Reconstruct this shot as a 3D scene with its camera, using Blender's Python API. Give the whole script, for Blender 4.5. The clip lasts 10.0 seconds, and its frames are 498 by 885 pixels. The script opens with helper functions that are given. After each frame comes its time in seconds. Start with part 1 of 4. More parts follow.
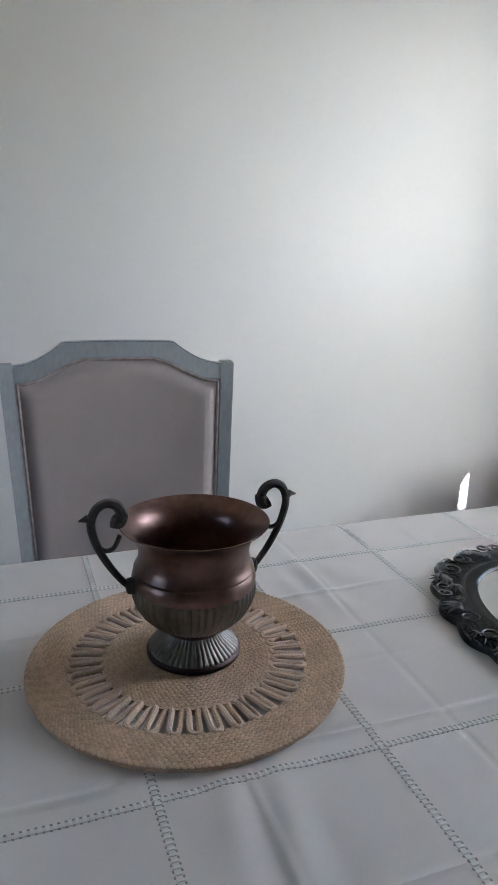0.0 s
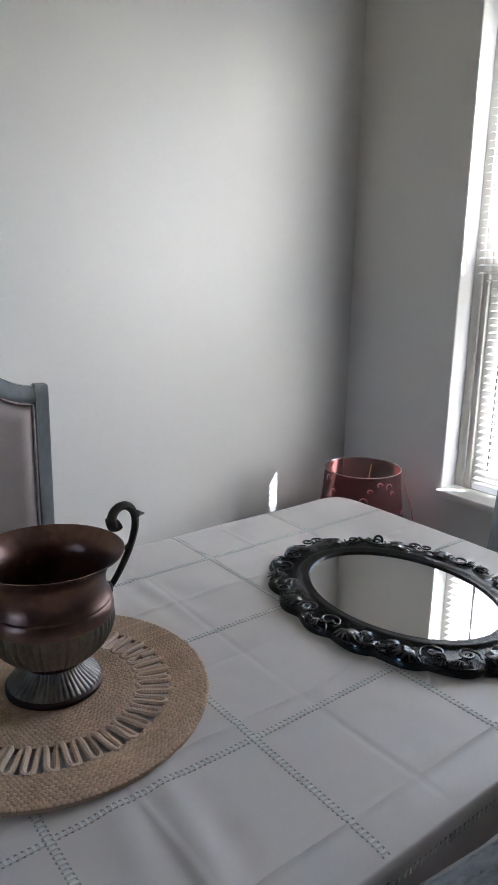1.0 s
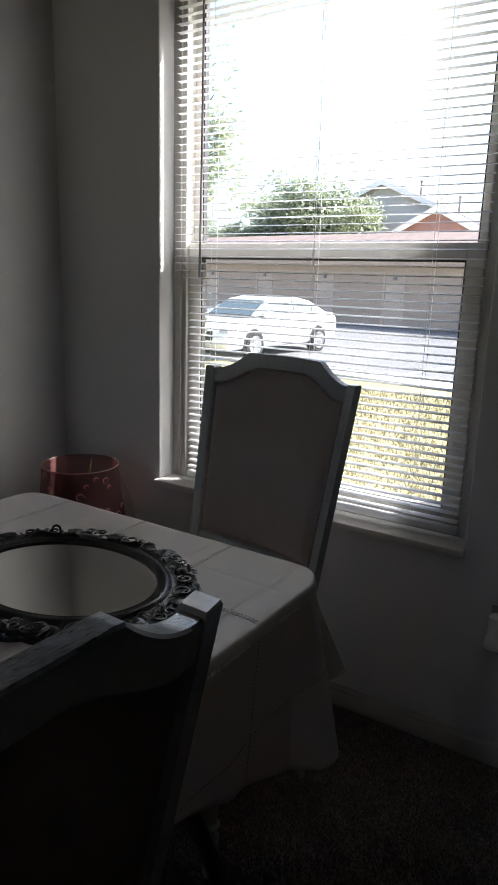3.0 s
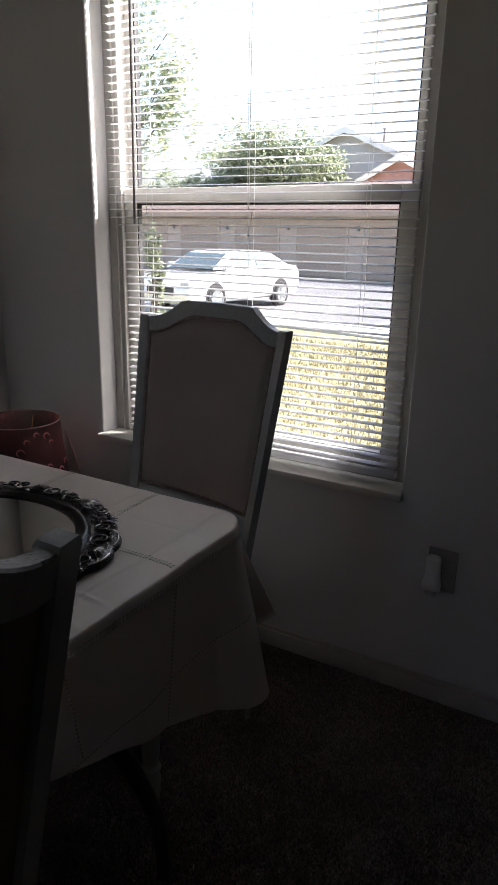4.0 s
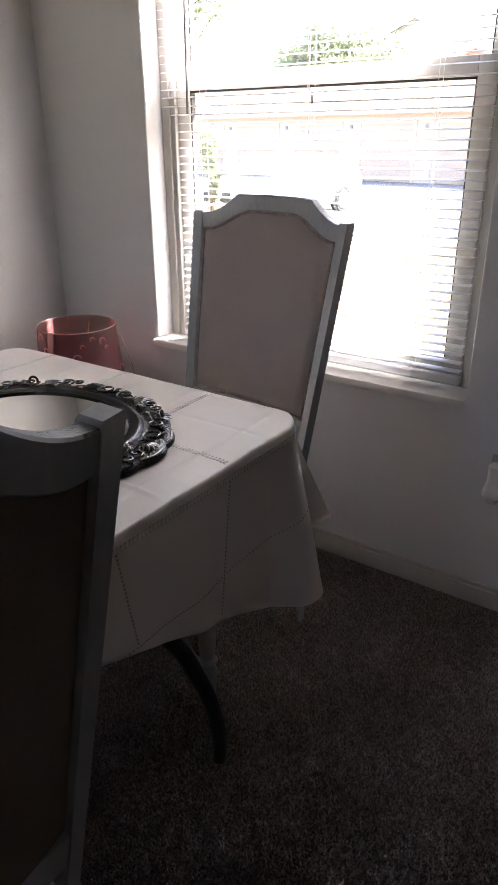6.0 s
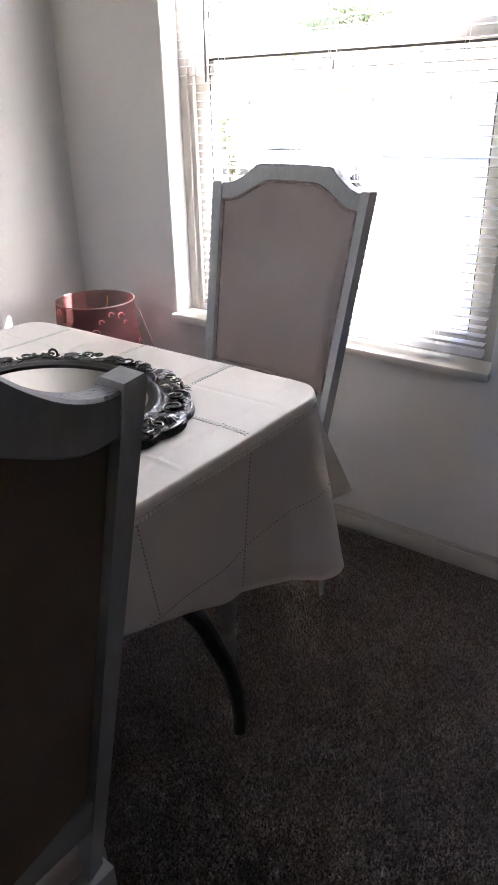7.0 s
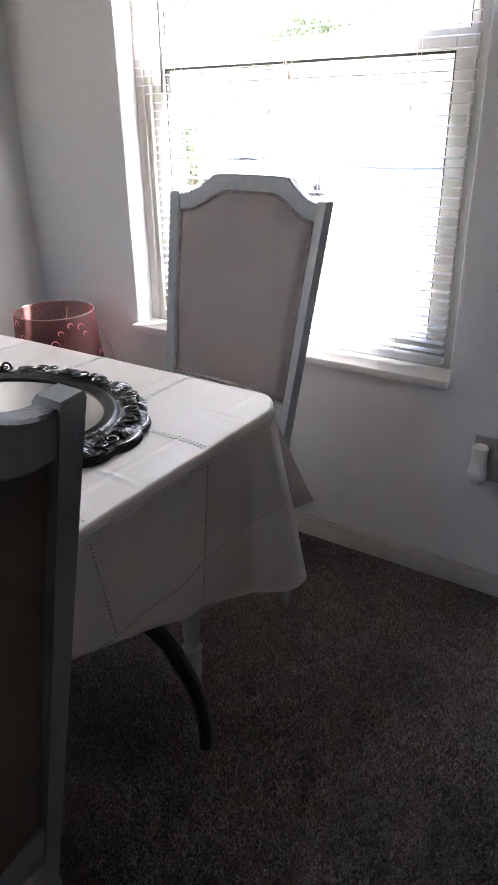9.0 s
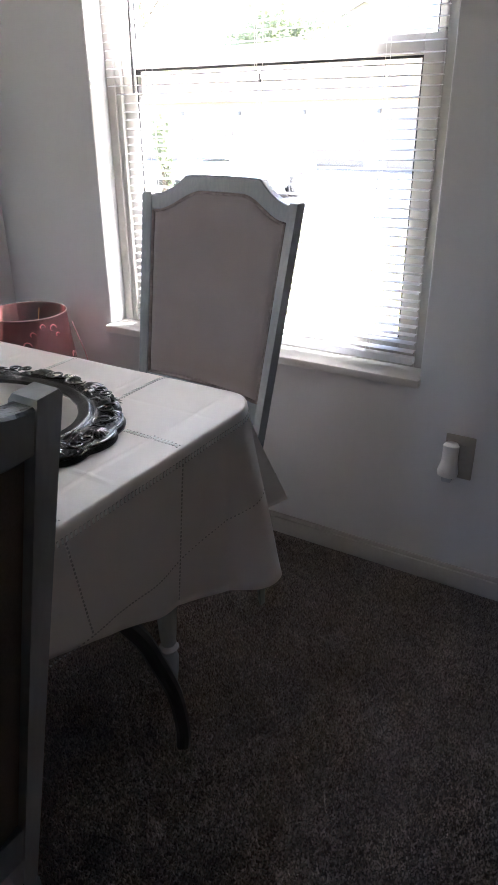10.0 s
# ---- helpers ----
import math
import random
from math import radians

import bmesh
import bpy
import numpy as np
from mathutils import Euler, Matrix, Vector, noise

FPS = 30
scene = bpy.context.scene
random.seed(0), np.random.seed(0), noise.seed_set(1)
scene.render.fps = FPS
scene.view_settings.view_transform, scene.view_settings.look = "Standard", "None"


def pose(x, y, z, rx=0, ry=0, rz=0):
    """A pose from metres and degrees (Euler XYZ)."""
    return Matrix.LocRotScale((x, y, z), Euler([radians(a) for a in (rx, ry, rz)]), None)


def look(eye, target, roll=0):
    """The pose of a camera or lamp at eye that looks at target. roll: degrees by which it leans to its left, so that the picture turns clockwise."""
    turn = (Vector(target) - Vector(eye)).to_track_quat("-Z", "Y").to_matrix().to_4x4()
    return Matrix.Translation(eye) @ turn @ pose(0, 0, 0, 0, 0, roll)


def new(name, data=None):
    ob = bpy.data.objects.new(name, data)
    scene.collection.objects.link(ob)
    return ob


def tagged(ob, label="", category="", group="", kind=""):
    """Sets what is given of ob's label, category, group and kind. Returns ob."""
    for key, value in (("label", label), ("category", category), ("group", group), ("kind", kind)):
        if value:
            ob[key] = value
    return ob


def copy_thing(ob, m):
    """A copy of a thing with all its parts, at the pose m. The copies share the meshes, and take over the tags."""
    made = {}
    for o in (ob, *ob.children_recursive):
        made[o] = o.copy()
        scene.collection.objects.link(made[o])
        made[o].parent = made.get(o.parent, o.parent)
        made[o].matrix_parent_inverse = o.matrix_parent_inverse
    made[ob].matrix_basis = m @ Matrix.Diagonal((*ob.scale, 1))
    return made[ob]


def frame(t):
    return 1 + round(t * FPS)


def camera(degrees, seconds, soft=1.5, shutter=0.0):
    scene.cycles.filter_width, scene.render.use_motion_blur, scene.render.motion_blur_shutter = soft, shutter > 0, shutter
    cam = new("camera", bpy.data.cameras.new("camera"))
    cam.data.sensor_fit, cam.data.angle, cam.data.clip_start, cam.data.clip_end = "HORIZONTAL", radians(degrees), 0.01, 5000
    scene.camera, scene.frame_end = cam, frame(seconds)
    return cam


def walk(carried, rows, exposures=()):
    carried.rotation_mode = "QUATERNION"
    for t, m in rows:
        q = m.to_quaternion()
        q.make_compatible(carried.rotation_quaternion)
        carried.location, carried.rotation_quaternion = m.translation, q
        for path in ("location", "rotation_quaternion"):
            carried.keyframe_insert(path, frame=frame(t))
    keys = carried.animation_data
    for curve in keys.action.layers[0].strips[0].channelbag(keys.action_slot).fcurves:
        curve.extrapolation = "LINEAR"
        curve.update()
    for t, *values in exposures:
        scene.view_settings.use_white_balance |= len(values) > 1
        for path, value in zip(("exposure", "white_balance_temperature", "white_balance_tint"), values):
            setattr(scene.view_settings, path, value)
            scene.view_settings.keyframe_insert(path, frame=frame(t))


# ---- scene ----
cam = camera(40.2, 10.0)
PATH = [
    (0, (0.261, 0.038, 1.218), (0.93, 1.848, 0.689), 1.5),
    (0.5, (0.228, 0.043, 1.231), (1.131, 1.75, 0.708), 0.6),
    (1, (0.199, 0.038, 1.236), (1.389, 1.57, 0.746), 0.9),
    (1.5, (0.207, 0.026, 1.232), (1.583, 1.397, 0.755), 0.6),
    (2, (0.23, -0.017, 1.234), (1.762, 1.194, 0.8), 0.4),
    (2.5, (0.259, -0.071, 1.235), (1.851, 1.05, 0.778), 1.6),
    (3, (0.295, -0.112, 1.221), (1.933, 0.935, 0.753), 1.7),
    (4.5, (0.352, -0.185, 1.195), (2.003, 0.737, 0.544), 0.9),
    (5, (0.359, -0.184, 1.182), (1.978, 0.753, 0.474), 0.3),
    (5.5, (0.361, -0.174, 1.172), (1.908, 0.835, 0.405), 0.3),
    (6, (0.362, -0.166, 1.165), (1.857, 0.876, 0.343), -0.4),
    (7.5, (0.368, -0.16, 1.15), (1.803, 0.911, 0.26), -1.1),
    (8, (0.377, -0.165, 1.152), (1.837, 0.868, 0.257), -1.1),
    (8.5, (0.38, -0.17, 1.152), (1.871, 0.821, 0.261), -0.8),
    (9, (0.382, -0.167, 1.153), (1.885, 0.835, 0.294), -0.9),
    (9.5, (0.377, -0.166, 1.155), (1.886, 0.83, 0.3), -0.9),
    (10, (0.374, -0.172, 1.154), (1.918, 0.767, 0.297), -0.4),
]
EXPOSURES = [(0.0, 4.01, 5550, 8), (0.5, 3.83, 5580, 9), (1.0, 3.79, 5620, 9), (2.0, 3.17, 5700, 8), (2.5, 2.57, 5800, 8), (3.2, 1.99, 5950, 11), (4.5, 2.27, 6200, 16), (5.0, 2.88, 6300, 18), (5.5, 3.45, 6350, 18), (6.2, 4.17, 6200, 18), (7.5, 4.82, 6000, 15), (9.0, 4.65, 5850, 14), (10.0, 4.35, 5850, 14)]
walk(cam, [(t, look(eye, target, roll)) for t, eye, target, roll in PATH], EXPOSURES)

# ---- world, sun ----
SUN_WAY = Vector((-1.0, 1.38, -1.58)).normalized()
world = bpy.data.worlds.new("sky")
scene.world = world
world.use_nodes = True
wn = world.node_tree.nodes
sky = wn.new("ShaderNodeTexSky")
sky.sky_type, sky.sun_disc = "NISHITA", False
sky.sun_elevation, sky.sun_rotation = math.asin(-SUN_WAY.z), math.atan2(-SUN_WAY.x, -SUN_WAY.y)
sky.air_density, sky.dust_density = 1.0, 5.0
world.node_tree.links.new(sky.outputs[0], wn["Background"].inputs[0])
wn["Background"].inputs[1].default_value = 0.15
sun_data = bpy.data.lights.new("sun", "SUN")
sun_data.energy, sun_data.angle, sun_data.color = 4.5, radians(0.55), (1.0, 0.94, 0.86)
sun = new("sun", sun_data)
sun.matrix_world = look((0, 0, 20), Vector((0, 0, 20)) + SUN_WAY)


# ---- materials ----
def material(name, color, rough=0.6, metal=0.0, scale=8.0, vary=0.12, bump=0.0, bump_scale=60.0, spec=0.5, hue=None, fine=0.5,
             bump_dist=0.002, coat=0.0, sheen=0.0, transmission=0.0, rand=0.0, stretch=(1, 1, 1)):
    m = bpy.data.materials.new(name)
    m.use_nodes = True
    nt = m.node_tree
    n, l = nt.nodes, nt.links
    b = n["Principled BSDF"]
    co = n.new("ShaderNodeTexCoord")
    mp = n.new("ShaderNodeMapping")
    mp.inputs["Scale"].default_value = stretch
    l.new(co.outputs["Object"], mp.inputs[0])
    big = n.new("ShaderNodeTexNoise")
    big.inputs["Scale"].default_value, big.inputs["Detail"].default_value = scale, 3.0
    sml = n.new("ShaderNodeTexNoise")
    sml.inputs["Scale"].default_value, sml.inputs["Detail"].default_value = bump_scale, 4.0
    for t in (big, sml):
        l.new(mp.outputs[0], t.inputs["Vector"])
    mix = n.new("ShaderNodeMix")
    mix.data_type = "FLOAT"
    mix.inputs[0].default_value = fine
    l.new(big.outputs[0], mix.inputs[2])
    l.new(sml.outputs[0], mix.inputs[3])
    ramp = n.new("ShaderNodeValToRGB")
    other = hue or color
    ramp.color_ramp.elements[0].position, ramp.color_ramp.elements[1].position = 0.32, 0.68
    ramp.color_ramp.elements[0].color = (*[max(0, c * (1 - vary)) for c in other], 1)
    ramp.color_ramp.elements[1].color = (*[min(1, c * (1 + vary)) for c in color], 1)
    l.new(mix.outputs[0], ramp.inputs[0])
    last = ramp.outputs[0]
    if rand:
        oi = n.new("ShaderNodeObjectInfo")
        mr = n.new("ShaderNodeMapRange")
        mr.inputs[3].default_value, mr.inputs[4].default_value = 1 - rand, 1 + rand
        l.new(oi.outputs["Random"], mr.inputs[0])
        hs = n.new("ShaderNodeHueSaturation")
        l.new(mr.outputs[0], hs.inputs["Value"])
        l.new(last, hs.inputs["Color"])
        last = hs.outputs[0]
    l.new(last, b.inputs["Base Color"])
    rr = n.new("ShaderNodeMapRange")
    rr.inputs[3].default_value, rr.inputs[4].default_value = max(0.02, rough - 0.08), min(1, rough + 0.08)
    l.new(sml.outputs[0], rr.inputs[0])
    l.new(rr.outputs[0], b.inputs["Roughness"])
    b.inputs["Metallic"].default_value = metal
    b.inputs["Specular IOR Level"].default_value = spec
    b.inputs["Coat Weight"].default_value = coat
    b.inputs["Sheen Weight"].default_value = sheen
    b.inputs["Transmission Weight"].default_value = transmission
    if bump:
        bp = n.new("ShaderNodeBump")
        bp.inputs["Strength"].default_value, bp.inputs["Distance"].default_value = bump, bump_dist
        l.new(sml.outputs[0], bp.inputs["Height"])
        l.new(bp.outputs[0], b.inputs["Normal"])
    return m


def add_translucent(m, color, share):
    """Mix light that passes through into a thin material."""
    nt = m.node_tree
    out, b = nt.nodes["Material Output"], nt.nodes["Principled BSDF"]
    tr = nt.nodes.new("ShaderNodeBsdfTranslucent")
    tr.inputs[0].default_value = (*color, 1)
    mx = nt.nodes.new("ShaderNodeMixShader")
    mx.inputs[0].default_value = share
    nt.links.new(b.outputs[0], mx.inputs[1])
    nt.links.new(tr.outputs[0], mx.inputs[2])
    nt.links.new(mx.outputs[0], out.inputs[0])
    return m


def add_sheer(m, share):
    """Let part of the light straight through an open weave."""
    nt = m.node_tree
    out = nt.nodes["Material Output"]
    tp = nt.nodes.new("ShaderNodeBsdfTransparent")
    mx = nt.nodes.new("ShaderNodeMixShader")
    mx.inputs[0].default_value = share
    nt.links.new(out.inputs[0].links[0].from_socket, mx.inputs[1])
    nt.links.new(tp.outputs[0], mx.inputs[2])
    nt.links.new(mx.outputs[0], out.inputs[0])
    return m


def vary_by_piece(m, lo, hi):
    """Each loose piece of a mesh takes its own brightness."""
    nt = m.node_tree
    geo, rng, hsv = (nt.nodes.new(k) for k in ("ShaderNodeNewGeometry", "ShaderNodeMapRange", "ShaderNodeHueSaturation"))
    rng.inputs[3].default_value, rng.inputs[4].default_value = lo, hi
    base = nt.nodes["Principled BSDF"].inputs["Base Color"]
    nt.links.new(base.links[0].from_socket, hsv.inputs["Color"])
    nt.links.new(geo.outputs["Random Per Island"], rng.inputs[0])
    nt.links.new(rng.outputs[0], hsv.inputs["Value"])
    nt.links.new(hsv.outputs[0], base)


M_WALL = material("wall_paint", (0.655, 0.652, 0.65), 0.85, spec=0.12, scale=1.5, vary=0.02, bump=0.12, bump_scale=220, fine=0.3, bump_dist=0.001)
# unseen walls and ceiling, coloured warm to tint the light they bounce
M_WARM = material("beige_bounce_paint", (0.39, 0.285, 0.23), 0.6, scale=1.5, vary=0.03, bump=0.12, bump_scale=220)
M_CEIL = material("ceiling_paint", (0.77, 0.73, 0.685), 0.8, scale=3, vary=0.03, bump=0.3, bump_scale=120)
M_TRIM = material("trim_paint", (0.43, 0.408, 0.378), 0.4, scale=9, vary=0.05, bump=0.05, bump_scale=90)
M_VINYL = material("white_vinyl", (0.63, 0.62, 0.59), 0.35, scale=6, vary=0.05, bump=0.03, bump_scale=50)
M_SCREEN = add_sheer(material("insect_mesh", (0.06, 0.06, 0.06), 0.8, vary=0.1), 0.86)
M_FRAME = material("cream_vinyl_frame", (0.48, 0.465, 0.43), 0.4, scale=6, vary=0.06, bump=0.03, bump_scale=50)
M_GASKET = material("dark_gasket", (0.03, 0.03, 0.032), 0.6, vary=0.2)
M_SLAT = add_translucent(material("slat_enamel", (0.78, 0.78, 0.79), 0.4, scale=20, vary=0.04), (0.90, 0.90, 0.92), 0.32)
M_CORD = add_translucent(material("white_cord", (0.75, 0.75, 0.73), 0.8, vary=0.1), (0.85, 0.85, 0.83), 0.5)
M_WAND = material("smoky_wand", (0.22, 0.22, 0.23), 0.25, vary=0.1)
M_CARPET = material("carpet_pile", (0.10, 0.085, 0.075), 0.95, scale=9, vary=0.45, bump=1.0, bump_scale=260, hue=(0.055, 0.045, 0.04), fine=0.75,
                    bump_dist=0.012, spec=0.1, sheen=0.2)
M_TUFT = material("carpet_tufts", (0.225, 0.186, 0.166), 0.95, scale=5, vary=0.2, bump_scale=30, spec=0.1, hue=(0.18, 0.148, 0.132))
vary_by_piece(M_TUFT, 0.45, 1.7)
M_CLOTH = material("tablecloth_weave", (0.755, 0.742, 0.722), 0.45, scale=5, vary=0.035, bump=0.14, bump_scale=500, fine=0.4, bump_dist=0.0006, spec=0.55)
add_translucent(M_CLOTH, (0.86, 0.54, 0.45), 0.17)
# shadow grey painted on the dashes that stand for open holes
M_STITCH_HOLE = material("drawn_thread_holes", (0.38, 0.355, 0.335), 0.9, scale=60, vary=0.25)
M_THREAD = material("pale_ladder_threads", (0.82, 0.81, 0.78), 0.7, scale=60, vary=0.1)
M_PAINT = material("brushed_blue_grey_paint", (0.335, 0.362, 0.382), 0.38, scale=9, vary=0.07, bump=0.22, bump_scale=140, hue=(0.285, 0.312, 0.333),
                   stretch=(1, 1, 0.25), bump_dist=0.0007, coat=0.85)
M_DARK_TOP = material("brushed_dark_paint", (0.16, 0.185, 0.215), 0.30, scale=60, vary=0.5, bump=0.6, bump_scale=420, hue=(0.06, 0.07, 0.085),
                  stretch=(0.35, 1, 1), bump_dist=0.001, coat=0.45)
M_FABRIC = material("taupe_upholstery", (0.335, 0.293, 0.282), 0.85, scale=7, vary=0.07, bump=0.3, bump_scale=420, fine=0.35, sheen=0.25, spec=0.2,
                    bump_dist=0.001)
M_BACKING = material("brown_back_fabric", (0.19, 0.155, 0.135), 0.95, scale=9, vary=0.15, bump=0.3, bump_scale=380, spec=0.1, bump_dist=0.001)
M_PIPING = material("taupe_piping", (0.285, 0.245, 0.232), 0.85, scale=60, vary=0.2)
M_BLACKWOOD = material("black_table_leg", (0.02, 0.019, 0.018), 0.4, vary=0.3, bump=0.1)
M_TABLE = material("table_wood", (0.16, 0.13, 0.11), 0.5, vary=0.2, stretch=(0.2, 1, 1))
M_GLOSS = material("glossy_black_resin", (0.004, 0.004, 0.0045), 0.10, scale=30, vary=0.3, bump=0.03, bump_scale=120, coat=0.35, spec=0.75, bump_dist=0.001)
M_RING = material("satin_black_resin", (0.005, 0.005, 0.0055), 0.28, scale=30, vary=0.1, bump_scale=700, spec=0.35)
M_MIRROR = material("silvered_glass", (0.90, 0.90, 0.89), 0.02, metal=1.0, scale=3, vary=0.01)
for nd in list(M_MIRROR.node_tree.nodes):
    if nd.type == "MAP_RANGE":
        nd.inputs[3].default_value, nd.inputs[4].default_value = 0.0, 0.02
M_COPPER = material("aged_copper", (0.235, 0.145, 0.118), 0.33, metal=0.95, scale=10, vary=0.18, bump=0.10, bump_scale=90, hue=(0.185, 0.115, 0.094), bump_dist=0.0006)
M_PEWTER = material("dull_pewter", (0.19, 0.172, 0.148), 0.46, metal=0.95, scale=25, vary=0.3, bump=0.15, bump_scale=130, bump_dist=0.0006)
M_DARKCOPPER = material("tarnished_copper", (0.06, 0.038, 0.032), 0.45, metal=0.8, scale=30, vary=0.25)
M_IRON = material("dark_iron", (0.075, 0.068, 0.064), 0.5, metal=0.6, scale=40, vary=0.3, bump=0.4, bump_scale=140, bump_dist=0.001)
M_JUTE = material("braided_jute", (0.66, 0.485, 0.345), 0.85, scale=25, vary=0.15, bump=0.6, bump_scale=500, hue=(0.56, 0.405, 0.28), bump_dist=0.001, spec=0.25)
vary_by_piece(M_JUTE, 0.86, 1.14)
M_LOOP = material("jute_cord", (0.68, 0.52, 0.40), 0.85, scale=40, vary=0.16, bump=1.0, bump_scale=420, bump_dist=0.0015, spec=0.25)
M_SHADE = add_translucent(material("wine_red_shade", (0.085, 0.024, 0.028), 0.5, scale=20, vary=0.2, spec=0.4), (0.20, 0.045, 0.045), 0.30)
add_sheer(M_SHADE, 0.50)
M_LINING = add_sheer(material("pale_rose_lining", (0.30, 0.125, 0.115), 0.7, scale=20, vary=0.1), 0.84)
M_SWIRL = material("pink_embroidery", (0.46, 0.22, 0.23), 0.5, vary=0.1)
M_BRASS = material("lamp_brass", (0.45, 0.30, 0.13), 0.35, metal=1.0, vary=0.15)
M_PLATE = material("outlet_plastic", (0.35, 0.325, 0.285), 0.4, vary=0.03)
M_WHITE = material("white_plastic", (0.78, 0.77, 0.75), 0.3, vary=0.03)
M_PANE = bpy.data.materials.new("window_glass")
M_PANE.use_nodes = True
pb = M_PANE.node_tree.nodes["Principled BSDF"]
pb.inputs["Transmission Weight"].default_value, pb.inputs["Roughness"].default_value, pb.inputs["IOR"].default_value = 1.0, 0.0, 1.02
pb.inputs["Base Color"].default_value = (0.97, 0.98, 0.97, 1)

M_LAWN = material("dry_lawn", (0.36, 0.31, 0.18), 0.95, scale=0.9, vary=0.25, bump=0.6, bump_scale=30, hue=(0.27, 0.26, 0.13), bump_dist=0.04, spec=0.1)
M_BLADE = material("grass_blades", (0.37, 0.32, 0.19), 0.9, scale=1.2, vary=0.15, hue=(0.31, 0.285, 0.16))
M_ASPHALT = material("sun_bleached_asphalt", (0.15, 0.15, 0.155), 0.9, scale=0.5, vary=0.15, bump=0.3, bump_scale=60, bump_dist=0.01)
M_CONCRETE = material("pale_concrete", (0.50, 0.49, 0.46), 0.85, scale=1.2, vary=0.1, bump=0.2, bump_scale=40)
M_LINE = material("white_road_paint", (0.75, 0.75, 0.73), 0.7, scale=6, vary=0.1)
M_SIDING = material("beige_siding", (0.58, 0.455, 0.345), 0.7, scale=1.0, vary=0.06)
M_DOOR = material("tan_garage_door", (0.48, 0.36, 0.265), 0.65, scale=1.0, vary=0.05)
M_SHINGLE = material("weathered_shingle", (0.17, 0.128, 0.112), 0.95, scale=2.0, vary=0.2, bump=0.4, bump_scale=14, bump_dist=0.02)
M_GREYSIDE = material("grey_siding", (0.50, 0.49, 0.48), 0.7, scale=0.6, vary=0.05)
M_BRICK = material("red_brick_gable", (0.33, 0.195, 0.19), 0.8, scale=2.0, vary=0.15)
M_CARWHITE = material("white_car_paint", (0.80, 0.80, 0.80), 0.25, vary=0.01, coat=0.8)
M_CARGLASS = material("tinted_car_glass", (0.10, 0.13, 0.14), 0.06, vary=0.05, spec=0.4)
M_TYRE = material("tyre_rubber", (0.02, 0.02, 0.02), 0.8, vary=0.2)
M_ALLOY = material("alloy_rim", (0.55, 0.56, 0.58), 0.3, metal=0.9, vary=0.05)
M_LAMPGLASS = material("headlight_lens", (0.5, 0.52, 0.55), 0.1, vary=0.1)
M_BARK = material("tree_bark", (0.10, 0.08, 0.06), 0.9, vary=0.3, bump=0.6, bump_scale=20, bump_dist=0.02)
M_LEAF = add_translucent(material("green_leaves", (0.22, 0.24, 0.16), 0.6, scale=0.8, vary=0.4, hue=(0.16, 0.185, 0.11)), (0.34, 0.39, 0.23), 0.35)
M_PIPE = material("roof_pipe", (0.26, 0.25, 0.24), 0.6, vary=0.1)


# ---- mesh helpers ----
def part(name, bm, mat, parent=None, label="", smooth=True, angle=35):
    me = bpy.data.meshes.new(name)
    bmesh.ops.recalc_face_normals(bm, faces=bm.faces)
    bm.to_mesh(me)
    bm.free()
    me.materials.append(mat)
    if smooth:
        me.polygons.foreach_set("use_smooth", [True] * len(me.polygons))
        me.set_sharp_from_angle(angle=radians(angle))
    ob = new(name, me)
    if parent:
        ob.parent = parent
    if label:
        tagged(ob, label)
    return ob


def thing(name, m, label, category, group="", kind=""):
    ob = new(name)
    ob.empty_display_size = 0.05
    ob.matrix_world = m
    return tagged(ob, label, category, group, kind)


def box(bm, x0, x1, y0, y1, z0, z1, bevel=0.0, seg=2):
    r = bmesh.ops.create_cube(bm, size=1.0, matrix=Matrix.Translation(((x0 + x1) / 2, (y0 + y1) / 2, (z0 + z1) / 2)) @ Matrix.Diagonal((x1 - x0, y1 - y0, z1 - z0, 1)))
    if bevel:
        es = {e for v in r["verts"] for e in v.link_edges}
        bmesh.ops.bevel(bm, geom=list(es), offset=bevel, segments=seg, affect="EDGES", profile=0.5)
    return bm


def boxes(*bs, bevel=0.0):
    bm = bmesh.new()
    for b in bs:
        box(bm, *b, bevel=bevel)
    return bm


def skin(bm, rings, close_u=True, close_v=False, caps=False):
    """Quads between rows of points; each row is a ring when close_u."""
    vs = [[bm.verts.new(p) for p in ring] for ring in rings]
    nu = len(vs[0])
    nv = len(vs)
    for j in range(nv if close_v else nv - 1):
        a, b = vs[j], vs[(j + 1) % nv]
        for i in range(nu if close_u else nu - 1):
            k = (i + 1) % nu
            bm.faces.new((a[i], a[k], b[k], b[i]))
    if caps:
        bm.faces.new(vs[0][::-1])
        bm.faces.new(vs[-1])
    return vs


def lathe(bm, profile, n=48, at=(0, 0, 0), flute=None):
    rings = []
    for k, (r, z) in enumerate(profile):
        ring = []
        for i in range(n):
            a = 2 * math.pi * i / n
            rr = r * (1 + (flute(k, a) if flute else 0))
            ring.append((at[0] + rr * math.cos(a), at[1] + rr * math.sin(a), at[2] + z))
        rings.append(ring)
    return skin(bm, rings, caps=True)


